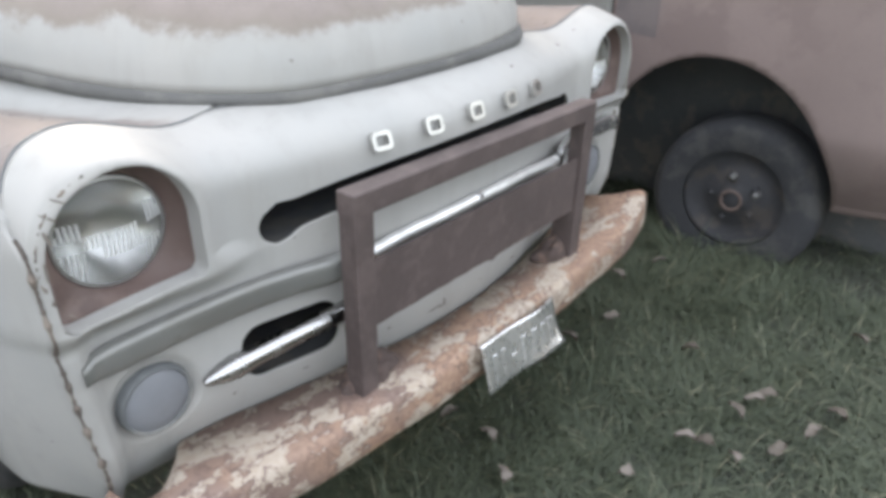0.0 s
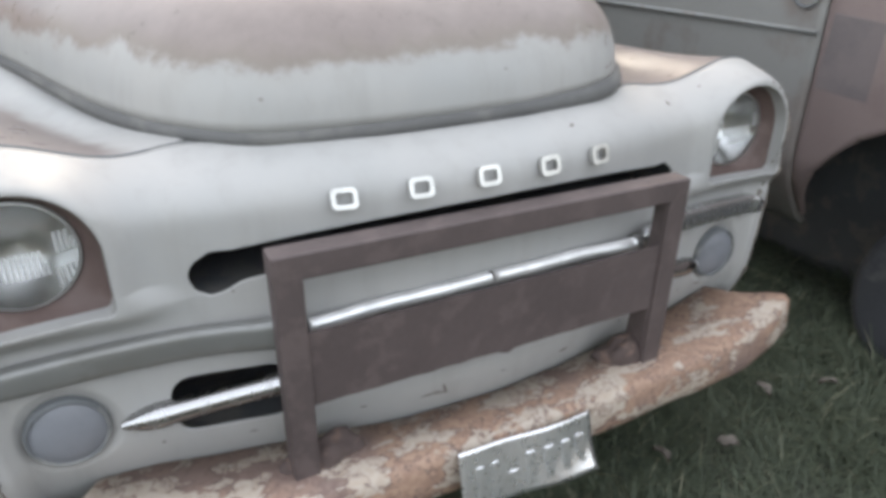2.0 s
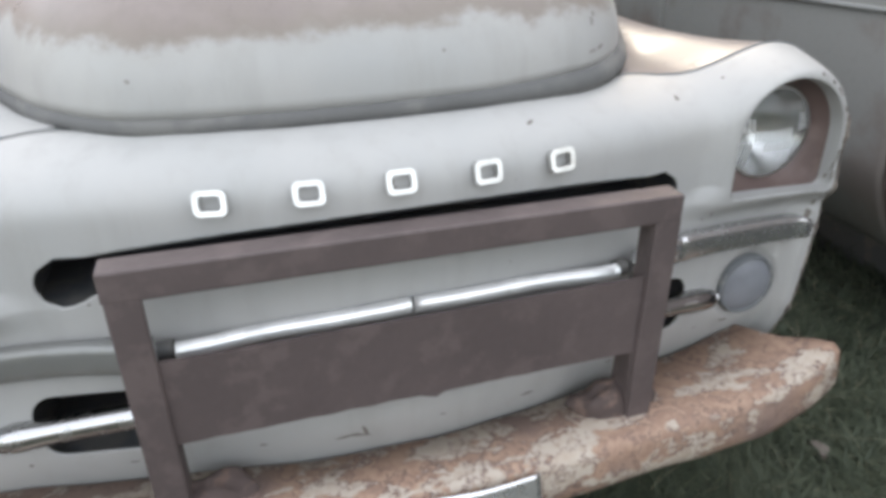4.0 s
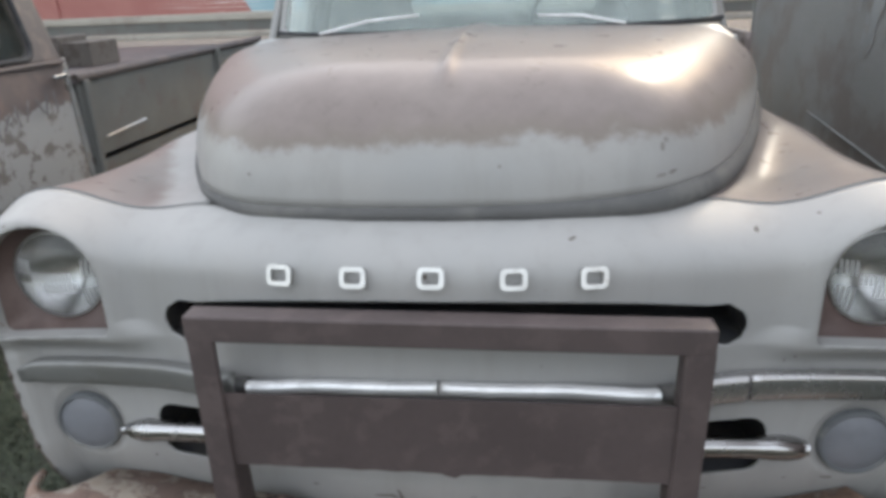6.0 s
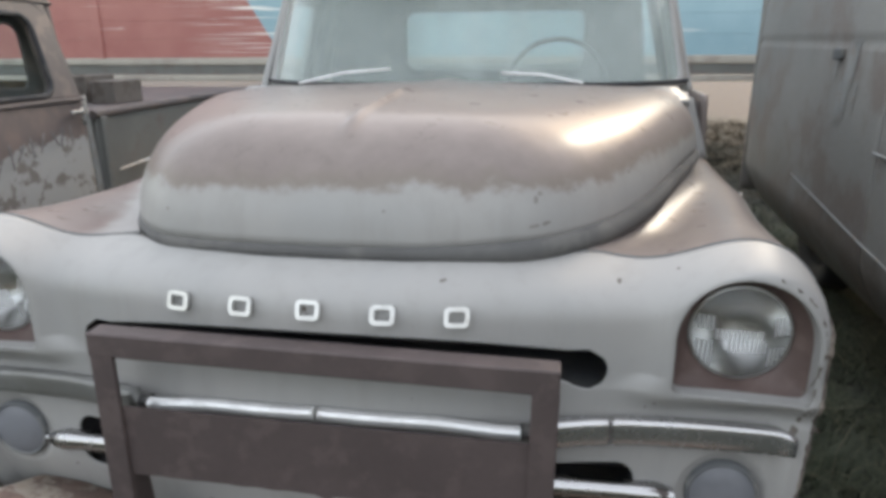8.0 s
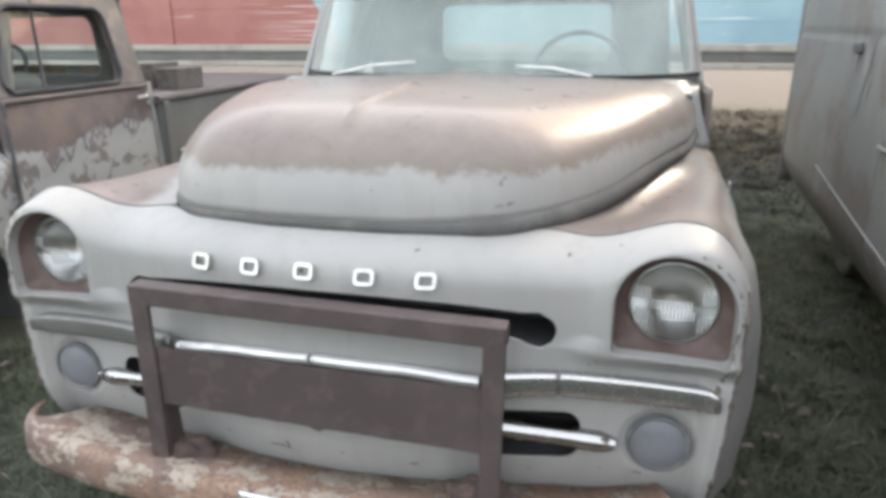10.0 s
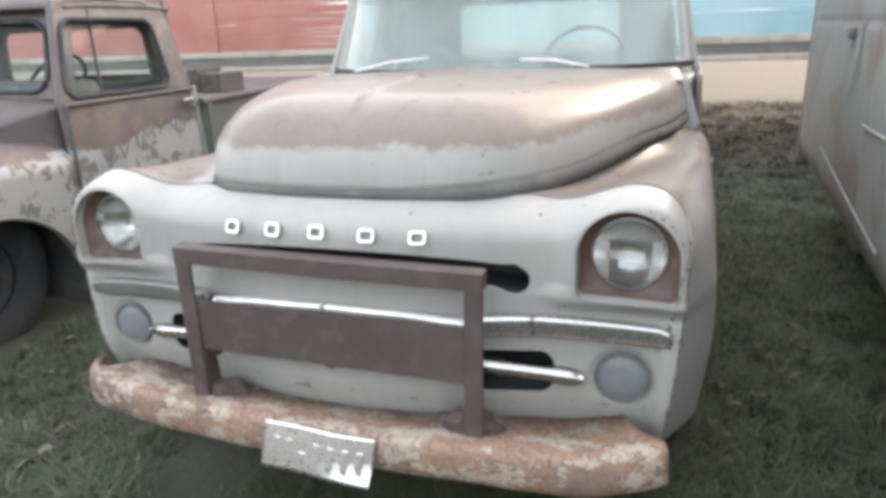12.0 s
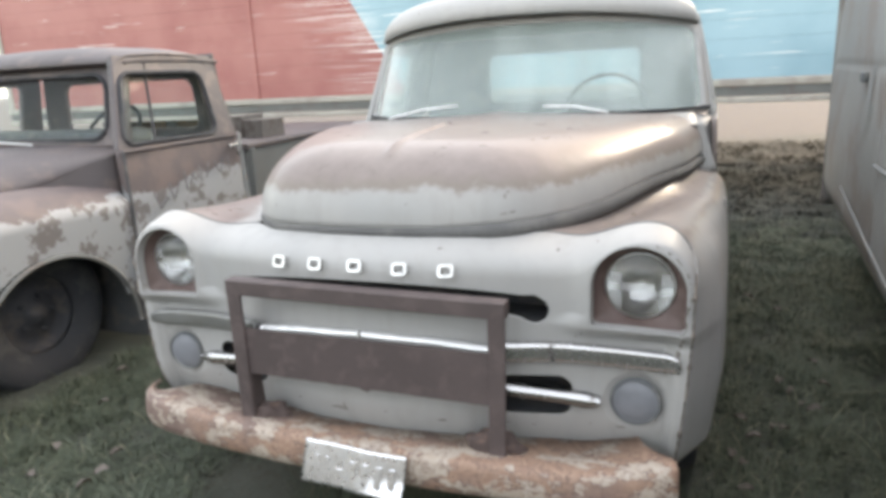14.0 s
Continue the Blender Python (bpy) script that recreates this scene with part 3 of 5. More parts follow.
SECTION = [(0.012, 0.0275), (0.000, 0.0275), (-0.006, 0.0255), (-0.009, 0.021), (-0.010, 0.017), (-0.009, 0.006), (-0.007, -0.010), (-0.005, -0.021), (-0.001, -0.026), (0.012, -0.0275)]
for a, b, m, label in ((-0.345, -0.003, M_BADGE, "bright chrome strip"), (0.0, 0.365, M_BADGE, "bright chrome strip"), (0.405, 0.5235, M_STRIP, "dull chrome strip"), (0.5245, 0.848, M_STRIP, "dented chrome strip"),
                       (-0.845, -0.372, M_OXIDE, "dull grey metal strip")):
    path = strip_path(a, b, 24, 0.013 if b < 0.4 and a > -0.4 else 0.018)
    path = [(x, min(y, float(face_y(np.array(x), np.array(z))) - 0.006), z) for x, y, z in path]
    taper = [1.0] * 24
    if abs(b) > 0.8:
        taper[-3:] = [0.97, 0.9, 0.72]
    if abs(a) > 0.8:
        taper[:3] = [0.6, 0.85, 0.96]
    if abs(a) < 0.4 and abs(b) < 0.4:
        vv, ff = sweep(path, 0.0132, 16)
    else:
        # pressed section: a narrow bevel above, a flat face that leans a little down
        vv = [(x, y + dy * k, z + dz * k) for (x, y, z), k in zip(path, taper) for dy, dz in SECTION]
        ff = grid_faces(24, len(SECTION)) + [tuple(range(len(SECTION))), tuple(23 * len(SECTION) + k for k in reversed(range(len(SECTION))))]
    child("trim_strip", mesh_of("trim_strip", vv, ff, m), truck, label)
for a, b in ((-0.372, -0.347), (0.367, 0.388)):
    vv, ff = sweep(strip_path(a, b, 6, 0.006), 0.014, 12)
    child("trim_clip", mesh_of("trim_clip", vv, ff, M_BLACK), truck, "black strip holder")
for side in (1, -1):
    path = [(side * x, float(face_base(x)) - 0.012, 0.612 - 0.030 * (x - 0.40) / 0.25) for x in np.linspace(0.30, 0.648 if side > 0 else 0.658, 20)]
    vv, ff = sweep(path, 0.0200, 12, 1.0, [1.0] * 14 + ([1.02, 1.10, 1.14, 1.12, 1.0, 0.62] if side > 0 else [1.02, 1.12, 1.15, 1.0, 0.72, 0.30]))
    child("spear", mesh_of("spear", vv, ff, M_CHROME), truck, "pointed chrome spear")

# five small raised badges on the nose
for (x, y, z), m in zip(((-0.267, -0.078, 0.947), (-0.137, -0.093, 0.950), (-0.008, -0.100, 0.952), (0.125, -0.091, 0.948), (0.253, -0.074, 0.945)), (M_SATIN,) * 5):
    ux, uz = np.linspace(-0.026, 0.026, 53), np.linspace(-0.021, 0.021, 43)
    u, v, keep = cut_grid(ux, uz, lambda a, b: np.maximum(rounded(a, b, 0, 0, 0.0220, 0.0168, 0.009), -rounded(a, b, 0, 0, 0.0140, 0.0095, 0.005)) * -1)
    fy = face_base(x + u) + 0.35 * (v - 0.0) - 0.012
    vv, ff = pruned(np.stack([x + u, fy, z + v], -1).reshape(-1, 3), grid_faces(53, 43, keep))
    solid(child("badge", mesh_of("badge", vv, ff, m, False), truck, "small raised metal badge"), 0.010)


# brush guard of square tube with a flat plate
guard = child("brush_guard", mesh_of("top_beam", [], []), truck, "brown painted steel brush guard bolted to the bumper")
GY = -0.158


def tube(a, b, w, d, parent, name, bevel=0.004):
    a, b = Vector(a), Vector(b)
    m = Matrix.Translation((a + b) / 2) @ (b - a).to_track_quat("X", "Z").to_matrix().to_4x4()
    return part(name, bevelled_box(((b - a).length, d, w), m, bevel), M_GUARD, parent)


tube((-0.413, GY + 0.022, 0.880), (0.432, GY + 0.022, 0.866), 0.046, 0.046, guard, "beam")
for top, low, inner in (((-0.388, 0.862), (-0.388, 0.455), 1), ((0.4095, 0.848), (0.401, 0.452), -1)):
    # flat bar in front, with a gusset behind its lower end
    post = tube((top[0], GY + 0.005, top[1]), (low[0], GY + 0.005, low[1]), 0.046, 0.011, guard, "post", 0.003)
    tube((top[0] - 0.0205, GY + 0.026, top[1] + 0.004), (low[0] - 0.0205, GY + 0.026, low[1]), 0.005, 0.032, guard, "post_flange", 0.001)
    x0 = low[0] + inner * 0.0185
    bm = bmesh.new()
    ring = [(GY + 0.0105, 0.612), (GY + 0.058, 0.600), (GY + 0.070, 0.452), (GY + 0.0105, 0.452)]
    a, b = [bm.verts.new((x0 - 0.004, y, z)) for y, z in ring], [bm.verts.new((x0 + 0.004, y, z)) for y, z in ring]
    bm.faces.new(a[::-1]), bm.faces.new(b)
    for k in range(4):
        bm.faces.new((a[k], a[(k + 1) % 4], b[(k + 1) % 4], b[k]))
    bmesh.ops.recalc_face_normals(bm, faces=bm.faces[:])
    bmesh.ops.bevel(bm, geom=bm.edges[:], offset=0.0015, segments=1, affect="EDGES")
    part("gusset", bm, M_GUARD, post)
# flat plate with a ragged lower edge
pn = 60
pvv = []
for i in range(pn + 1):
    x = -0.370 + 0.762 * i / pn
    low = 0.606 - 0.006 * (x / 0.38) + 0.0022 * noise.noise(Vector((x * 31, 3.1, 0))) - 0.010 * math.exp(-((x - 0.02) / 0.012) ** 2)
    pvv += [(x, GY + 0.014, low), (x, GY + 0.014, 0.750 - 0.010 * x)]
solid(child("plate", mesh_of("plate", pvv, [(2 * i, 2 * i + 2, 2 * i + 3, 2 * i + 1) for i in range(pn)], M_GUARD, False), guard, "flat brown steel plate with a rough lower edge"), 0.006, 1.0)

# bumper
BPATH = smooth_curve([(-0.870, -0.02, 0.43), (-0.862, -0.085, 0.43), (-0.795, -0.142, 0.43), (-0.60, -0.183, 0.43), (-0.30, -0.213, 0.43), (0, -0.222, 0.43), (0.30, -0.213, 0.425), (0.60, -0.198, 0.422), (0.78, -0.180, 0.428), (0.835, -0.168, 0.432), (0.856, -0.153, 0.433)], 110, 1)
prof = [(0.075, 0.026), (0.014, 0.036), (0.003, 0.028), (0.0, 0.012), (-0.005, -0.025), (0.0, -0.052), (0.012, -0.064), (0.075, -0.064)]
bv = []
for i, p in enumerate(BPATH):
    d = Vector(BPATH[min(i + 1, 109)] - BPATH[max(i - 1, 0)]).normalized()
    inward = Vector((-d.y, d.x, 0))
    flare = min(max((abs(p[0]) - 0.55) / 0.25, 0), 1) ** 2
    flange = max(0.05, float(face_base(p[0])) - p[1] + 0.010)
    flange += ((0.045 if p[0] > 0 else 0.018) - flange) * min(max((abs(p[0]) - 0.78) / 0.08, 0), 1)
    for k, (a, h) in enumerate(prof):
        a = flange if k == 0 else a
        if h < 0 and p[0] > 0.66:
            h *= 1 - 0.60 * min((p[0] - 0.64) / 0.21, 1) ** 1.5
        h = h + ((0.022 if p[0] > 0 else 0.008) * flare + 0.012 * max(0, (p[0] - 0.76) / 0.10) ** 2) if h > 0 else h
        o = Vector(p) + inward * a + Vector((0, 0, h))
        j = 0.003 * noise.noise(Vector((o.x * 9, o.y * 9, o.z * 9)))
        bv.append((o.x, o.y + j, o.z + j))
solid(child("bumper", mesh_of("bumper", bv, grid_faces(110, len(prof)), M_BUMPER), truck, "curved steel bumper with chipped cream paint and rust"), 0.004)

# number plate hanging from the bumper, bent a little
plate_m = pose(0.016, -0.262, 0.412, -18, 3.0, 0)
nu, nv = 31, 16
pv = []
for i in range(nu):
    for j in range(nv):
        x, z = -0.153 + 0.306 * i / (nu - 1), -0.054 + 0.118 * j / (nv - 1)
        bend = 0.006 * (x / 0.15) ** 2 - 0.022 * max(0, -z / 0.066) ** 1.5 * max(0, x / 0.15) - 0.004 * math.sin(x * 30)
        pv.append(tuple(plate_m @ Vector((x, bend, z))))
number_plate = solid(child("number_plate", mesh_of("number_plate", pv, grid_faces(nu, nv), M_PLATE), truck, "bent bare metal number plate with embossed bars"), 0.002)
for x, w in ((-0.112, 0.016), (-0.078, 0.016), (-0.038, 0.020), (0.000, 0.020), (0.040, 0.020), (0.080, 0.020), (0.118, 0.020)):
    hgt = 0.010 if x == -0.038 else 0.066
    b = 0.006 * (x / 0.15) ** 2 - 0.004 * math.sin(x * 30) - 0.004 * max(0, x / 0.15)
    part("embossed_bar", bevelled_box((w, 0.005, hgt), plate_m @ Matrix.Translation((x, b + 0.0004, -0.006)), 0.0024, 3), M_PLATE, number_plate)

# open seam along the front panel's outer edge, ragged with rust, and the fine joint along its top
M_RUSTEDGE = worn("rusted_panel_edge", (0.105, 0.085, 0.075), (0.20, 0.165, 0.14), 0.45, 0.60, 30, rough=0.85, grain=120, bump=0.5)
for s in (1, -1):
    zs = np.linspace(0.41, 0.945, 150)
    edge = [(s * (float(edge_width(z)) + 0.001), float(face_y(np.array(HALF - 0.002), np.array(z))) + 0.001, z) for z in zs]
    thick = [0.45 + 1.5 * max(0, noise.noise(Vector((s * 3, 0, z * 42))) + 0.12) + 0.9 * max(0, noise.noise(Vector((s * 5, 2, z * 130)))) for z in zs]
    child("panel_seam", mesh_of("panel_seam", *sweep(edge, 0.0042, 7, 1.0, thick), M_RUSTEDGE), truck, "ragged rusty open seam")
    top_edge = [(s * x, float(rim(x)[0]) + 0.001, float(rim(x)[1]) + 0.0002) for x in np.linspace(0.46, 0.862, 70)]
    child("panel_joint", mesh_of("panel_joint", *sweep(top_edge, 0.0022, 6), M_SEAL), truck, "fine dark joint")
# thin bright line along the fender beside the hood
bright_edge = [(x * 1.004, y - 0.012, z - 0.020) for x, y, z in SEAM if 0.452 < x < 0.585]
child("fender_edge", mesh_of("fender_edge", *sweep(bright_edge, 0.0016, 6), M_BADGE), truck, "thin bright line along the fender edge")

# dark brown mounds at the guard's feet
M_MOUND = worn("dark_brown_mound", (0.085, 0.060, 0.055), (0.13, 0.085, 0.07), rough=0.95, scale=30, bump=0.6)
for x, reach in ((-0.352, 0.080), (0.372, 0.088)):
    vv = []
    for i in range(25):
        for j in range(9):
            a, b = 2 * math.pi * i / 24, j / 8 * math.pi / 2
            p = Vector((math.cos(a) * math.cos(b), math.sin(a) * math.cos(b), math.sin(b)))
            r = 1 + 0.35 * noise.noise(p * 1.9 + Vector((x * 9, 0, 0)))
            vv.append((x + p.x * reach * r, -0.112 + p.y * 0.040 * r, 0.452 + p.z * 0.055 * r))
    child("rust_mound", mesh_of("rust_mound", vv, grid_faces(25, 9), M_MOUND), guard, "dark brown lump at the post foot")


# bare chips and scratches in the paint
M_CHIP = worn("bare_chip", (0.16, 0.14, 0.125), (0.09, 0.075, 0.065), rough=0.8, scale=40)


def chip(x, z, w, h, tilt=0.0):
    n = 14
    ca, sa = math.cos(radians(tilt)), math.sin(radians(tilt))
    pts = []
    for i in range(n):
        a = 2 * math.pi * i / n
        r = 1 + 0.35 * noise.noise(Vector((x * 40 + math.cos(a), z * 40 + math.sin(a), 1.7)))
        u, v = w * r * math.cos(a), h * r * math.sin(a)
        u, v = u * ca - v * sa, u * sa + v * ca
        pts.append((float(narrowed(x + u, z + v)), float(face_y(np.array(x + u), np.array(z + v))) - 0.0012, z + v))
    child("paint_chip", mesh_of("paint_chip", pts, [tuple(range(n))], M_CHIP, False), truck)


for spec in ((0.53, 0.985, 0.004, 0.003), (-0.115, 0.506, 0.022, 0.0025, 8), (-0.085, 0.512, 0.003, 0.012, 20), (-0.092, 0.503, 0.016, 0.002, -10), (0.215, 0.500, 0.012, 0.003, 5), (0.60, 0.775, 0.003, 0.003), (0.585, 0.765, 0.002, 0.003),
             (0.22, 0.992, 0.006, 0.0018, 10), (0.70, 0.505, 0.012, 0.003, -5), (0.40, 0.505, 0.008, 0.002), (-0.60, 0.52, 0.003, 0.003), (-0.25, 0.515, 0.007, 0.002), (0.845, 0.735, 0.006, 0.010), (0.85, 0.76, 0.004, 0.007), (0.852, 0.70, 0.007, 0.004),
             (-0.848, 0.945, 0.003, 0.012, 15), (-0.838, 0.972, 0.012, 0.0018, -35), (-0.822, 0.992, 0.009, 0.0015, -30), (-0.860, 0.90, 0.0025, 0.014), (0.861, 0.86, 0.002, 0.012), (0.860, 0.82, 0.0025, 0.009), (0.854, 0.775, 0.005, 0.004), (0.47, 0.50, 0.006, 0.0015), (0.861, 0.789, 0.010, 0.0014, 25), (0.866, 0.779, 0.0013, 0.011, -8), (0.858, 0.783, 0.006, 0.0012, -40), (0.835, 0.787, 0.012, 0.0012, -3), (-0.45, 0.505, 0.008, 0.0015, 6), (0.62, 0.51, 0.004, 0.0015), (0.05, 0.513, 0.006, 0.0015)):
    chip(*spec)
for side in (1, -1):
    lip, thick = [], []
    for k in range(90):
        a = radians(-40 + 1.25 * k)
        r = 0.1265 + 0.0015 * noise.noise(Vector((side * 4.3, k * 0.31, 0)))
        x, z = 0.743 + min(r * math.cos(a), 0.1285), 0.897 + r * math.sin(a)
        lip.append((float(narrowed(side * x, z)), float(face_y(np.array(x), np.array(z))) + 0.0006, z))
        thick.append(max(0.03, 0.25 + 1.6 * noise.noise(Vector((side * 2.9, k * 0.23, 5.0))) + 0.8 * noise.noise(Vector((side, k * 0.9, 2.0)))))
    child("lip_rust", mesh_of("lip_rust", *sweep(lip, 0.0026, 6, 1.0, thick), M_RUSTEDGE), truck, "broken line of rust along the lip")


# dark smudges on the hood's pale nose
M_SMUDGE = worn("grey_smudge", (0.24, 0.225, 0.21), (0.17, 0.155, 0.14), rough=0.7, scale=60)
from mathutils.bvhtree import BVHTree
hood_tree = BVHTree.FromPolygons([Vector(v) for v in hv], grid_faces(len(SEAM), len(steps) + 9))


def smudge(x, z, w, h, tilt=0.0):
    n, pts = 16, []
    ca, sa = math.cos(radians(tilt)), math.sin(radians(tilt))
    for i in range(n):
        a = 2 * math.pi * i / n
        r = 1 + 0.5 * noise.noise(Vector((x * 50 + 1.4 * math.cos(a), z * 50 + 1.4 * math.sin(a), 4.1)))
        u, v = w * r * math.cos(a), h * r * math.sin(a)
        u, v = u * ca - v * sa, u * sa + v * ca
        hit, normal, _, _ = hood_tree.ray_cast(Vector((x + u, -1.0, z + v)), Vector((0, 1, 0)))
        if hit is None:
            return
        if normal.y > 0:
            normal = -normal
        pts.append(tuple(hit + normal * 0.0012))
    child("smudge", mesh_of("smudge", pts, [tuple(range(n))], M_SMUDGE, False), hood)


for spec in ((0.375, 1.072, 0.009, 0.003, 5), (0.395, 1.075, 0.008, 0.0035, 15), (0.375, 1.118, 0.004, 0.007, 10), (0.382, 1.128, 0.005, 0.004), (0.56, 1.13, 0.003, 0.005), (-0.35, 1.085, 0.004, 0.003), (0.10, 1.10, 0.003, 0.003), (0.445, 1.125, 0.003, 0.002)):
    smudge(*spec)

# ---------------------------------------------------------------- cab
def sheet(name, p00, p10, p11, p01, material, parent, hole=None, nu=41, nv=31, label="", bulge=0.0, thick=0.02, normal=None):
    """A panel between four corners, with an opening cut by hole(u, v) in metres along its edges."""
    p00, p10, p11, p01 = [np.array(p, float) for p in (p00, p10, p11, p01)]
    lu, lv = np.linalg.norm(p10 - p00), np.linalg.norm(p01 - p00)
    U, V = np.linspace(0, lu, nu), np.linspace(0, lv, nv)
    if hole is None:
        u, v = np.meshgrid(U, V, indexing="ij")
        keep = None
    else:
        u, v, keep = cut_grid(U, V, hole)
    a, b = (u / lu)[..., None], (v / lv)[..., None]
    q = p00 * (1 - a) * (1 - b) + p10 * a * (1 - b) + p11 * a * b + p01 * (1 - a) * b
    n = np.cross(p10 - p00, p01 - p00)
    n = n / np.linalg.norm(n)
    q = q + n * (bulge * (1 - (2 * a - 1) ** 2) * (1 - (2 * b - 1) ** 2 * 0.6))
    vv, ff = pruned(q.reshape(-1, 3), grid_faces(nu, nv, keep))
    return solid(child(name, mesh_of(name, vv, ff, material), parent, label), thick)


WB, WT = 1.235, 1.625
cab = child("cab", mesh_of("cab", [], []), truck, "pale grey steel cab")
# cowl between hood and windscreen
sheet("cowl", (-0.84, 1.34, 1.200), (0.84, 1.34, 1.200), (0.82, 1.50, 1.235), (-0.82, 1.50, 1.235), M_CAB, cab, bulge=0.02)
# windscreen frame, glass and roof
def arch_sheet(name, half, lift, material, hole, nu, nv, thick, label=""):
    """The wrapped windscreen, whose sides bend back and whose top edge arches up to the roof."""
    U, V = np.linspace(-half, half, nu), np.linspace(0, 0.43, nv)
    if hole is None:
        u, v = np.meshgrid(U, V, indexing="ij")
        keep = None
    else:
        u, v, keep = cut_grid(U, V, hole)
    a, b = u / 0.85, v / 0.43
    x = CX - 0.014 * b + a * (0.85 - 0.048 * b)
    y = 1.385 + 0.195 * b + 0.30 * np.abs(a) ** 4 + lift
    z = WB + (WT - WB) * b + 0.065 * b * (1 - np.minimum(np.abs(a), 1) ** 2.2)
    vv, ff = pruned(np.stack([x, y, z], -1).reshape(-1, 3), grid_faces(nu, nv, keep))
    return solid(child(name, mesh_of(name, vv, ff, material), cab, label), thick)


CX = 0.034
def ws_hole(u, v):
    return rounded(u, v, 0, 0.208, 0.822, 0.194, 0.05)
arch_sheet("windscreen_frame", 0.85, 0.0, M_CAB, ws_hole, 121, 41, 0.03)
g_ = arch_sheet("windscreen", 0.846, 0.012, M_VEILED, None, 91, 31, 0.004, "pale green windscreen, dust and reflected haze painted in, wrapped round the cab corners")
flat(g_)
# roof
ru, rv = np.linspace(-1, 1, 61), np.linspace(0, 1, 41)
rvv = []
for a in ru:
    for b in rv:
        y = 1.53 + 0.99 * b + 0.30 * abs(a) ** 4 * (1 - b) ** 4
        hw = 0.808 - 0.045 * b
        ex = (1 - abs(a) ** 4) ** 0.5
        ey = min(1.0, (1 - (1 - min(b / 0.25, 1)) ** 2.5)) * min(1.0, (1 - (1 - min((1 - b) / 0.25, 1)) ** 2.5))
        bow = 0.05 * (1 - a * a) * (1 - b) ** 6
        rvv.append((a * hw + CX - 0.012, y - bow, 1.625 + 0.075 * (1 - abs(a) ** 2.2) * (1 - b) ** 3 + 0.165 * ex ** 0.8 * max(ey, 0) ** 0.6))
solid(child("roof", mesh_of("roof", rvv, grid_faces(61, 41), M_CAB), cab, "rounded pale steel roof"), 0.02)
# doors with window openings, rear wall with rear window
for s in (1, -1):
    door = sheet("door", (s * 0.90 + CX, 1.42, 0.45), (s * 0.90 + CX, 2.46, 0.45), (s * 0.88 + CX, 2.46, 1.21), (s * 0.88 + CX, 1.42, 1.21), M_FENDER, cab, label="weathered steel door")
    sheet("window_frame", (s * 0.872 + CX, 1.70, 1.21), (s * 0.88 + CX, 2.46, 1.21), (s * 0.78 + CX, 2.46, 1.66), (s * 0.785 + CX, 1.88, 1.66), M_CAB, door,
          lambda u, v: np.maximum(np.maximum(0.035 - u, u - 0.44), np.maximum(0.02 - v, v - 0.38)), 61, 31, thick=0.03)
    w_ = sheet("window_pane", (s * 0.872 + CX, 1.71, 1.22), (s * 0.872 + CX, 2.40, 1.22), (s * 0.785 + CX, 2.40, 1.62), (s * 0.785 + CX, 1.87, 1.62), M_VEILED, door, thick=0.004)
    flat(w_)
    # dark sheet added to make the frame's inner side darker
    sheet("inner_sheet", (s * 0.845 + CX, 2.16, 1.215), (s * 0.845 + CX, 2.445, 1.215), (s * 0.745 + CX, 2.445, 1.64), (s * 0.750 + CX, 2.20, 1.64), M_INTERIOR, door, nu=3, nv=3, thick=0.01, label="dark sheet on the inner side of the window frame")
rear = sheet("rear_wall", (-0.88, 2.46, 0.45), (0.88, 2.46, 0.45), (0.76, 2.46, 1.64), (-0.76, 2.46, 1.64), M_INTERIOR, cab,
             lambda u, v: rounded(u * (1 - 0.136 * v / 1.19) + 0.12 * v / 1.19, v, 0.935, 0.955, 0.445, 0.140, 0.05), 121, 81, thick=0.03)
r_ = sheet("rear_window", (-0.45, 2.465, 1.25), (0.55, 2.465, 1.25), (0.55, 2.465, 1.56), (-0.45, 2.465, 1.56), M_VEILED, cab, thick=0.004, nu=3, nv=3)
flat(r_)
part("dashboard", bevelled_box((1.56, 0.22, 0.14), Matrix.Translation((0, 1.58, 1.13)), 0.04, 3), M_INTERIOR, cab)
part("seat", bevelled_box((1.40, 0.16, 0.42), pose(0, 2.32, 0.98, -8, 0, 0), 0.05, 3), M_INTERIOR, cab, "dark bench seat back")
child("steering_wheel", mesh_of("steering_wheel", *sweep([pose(0.385, 1.93, 1.235, -32, 0, 0) @ Vector((0.20 * math.cos(a), 0.0, 0.20 * math.sin(a))) for a in np.linspace(0, 2 * math.pi, 49)[:-1]], 0.011, 8, closed=True), M_RUBBER), cab, "thin dark steering wheel")
child("steering_column", mesh_of("steering_column", *sweep([(0.385, 1.93, 1.235), (0.385, 1.60, 1.05)], 0.02, 8), M_RUBBER), cab)
# wipers
M_BRIGHT = worn("bright_wiper_steel", (0.85, 0.86, 0.86), (0.7, 0.7, 0.7), rough=0.3, metal=0.6)
for a, b in (((-0.555, 1.345, 1.255), (-0.205, 1.345, 1.305)), ((0.195, 1.345, 1.290), (0.480, 1.325, 1.258))):
    vv, ff = sweep([a, tuple((np.array(a) + np.array(b)) / 2 + np.array([0, -0.008, 0.012])), b], 0.005, 6)
    child("wiper", mesh_of("wiper", vv, ff, M_BRIGHT), truck, "thin bright wiper arm")
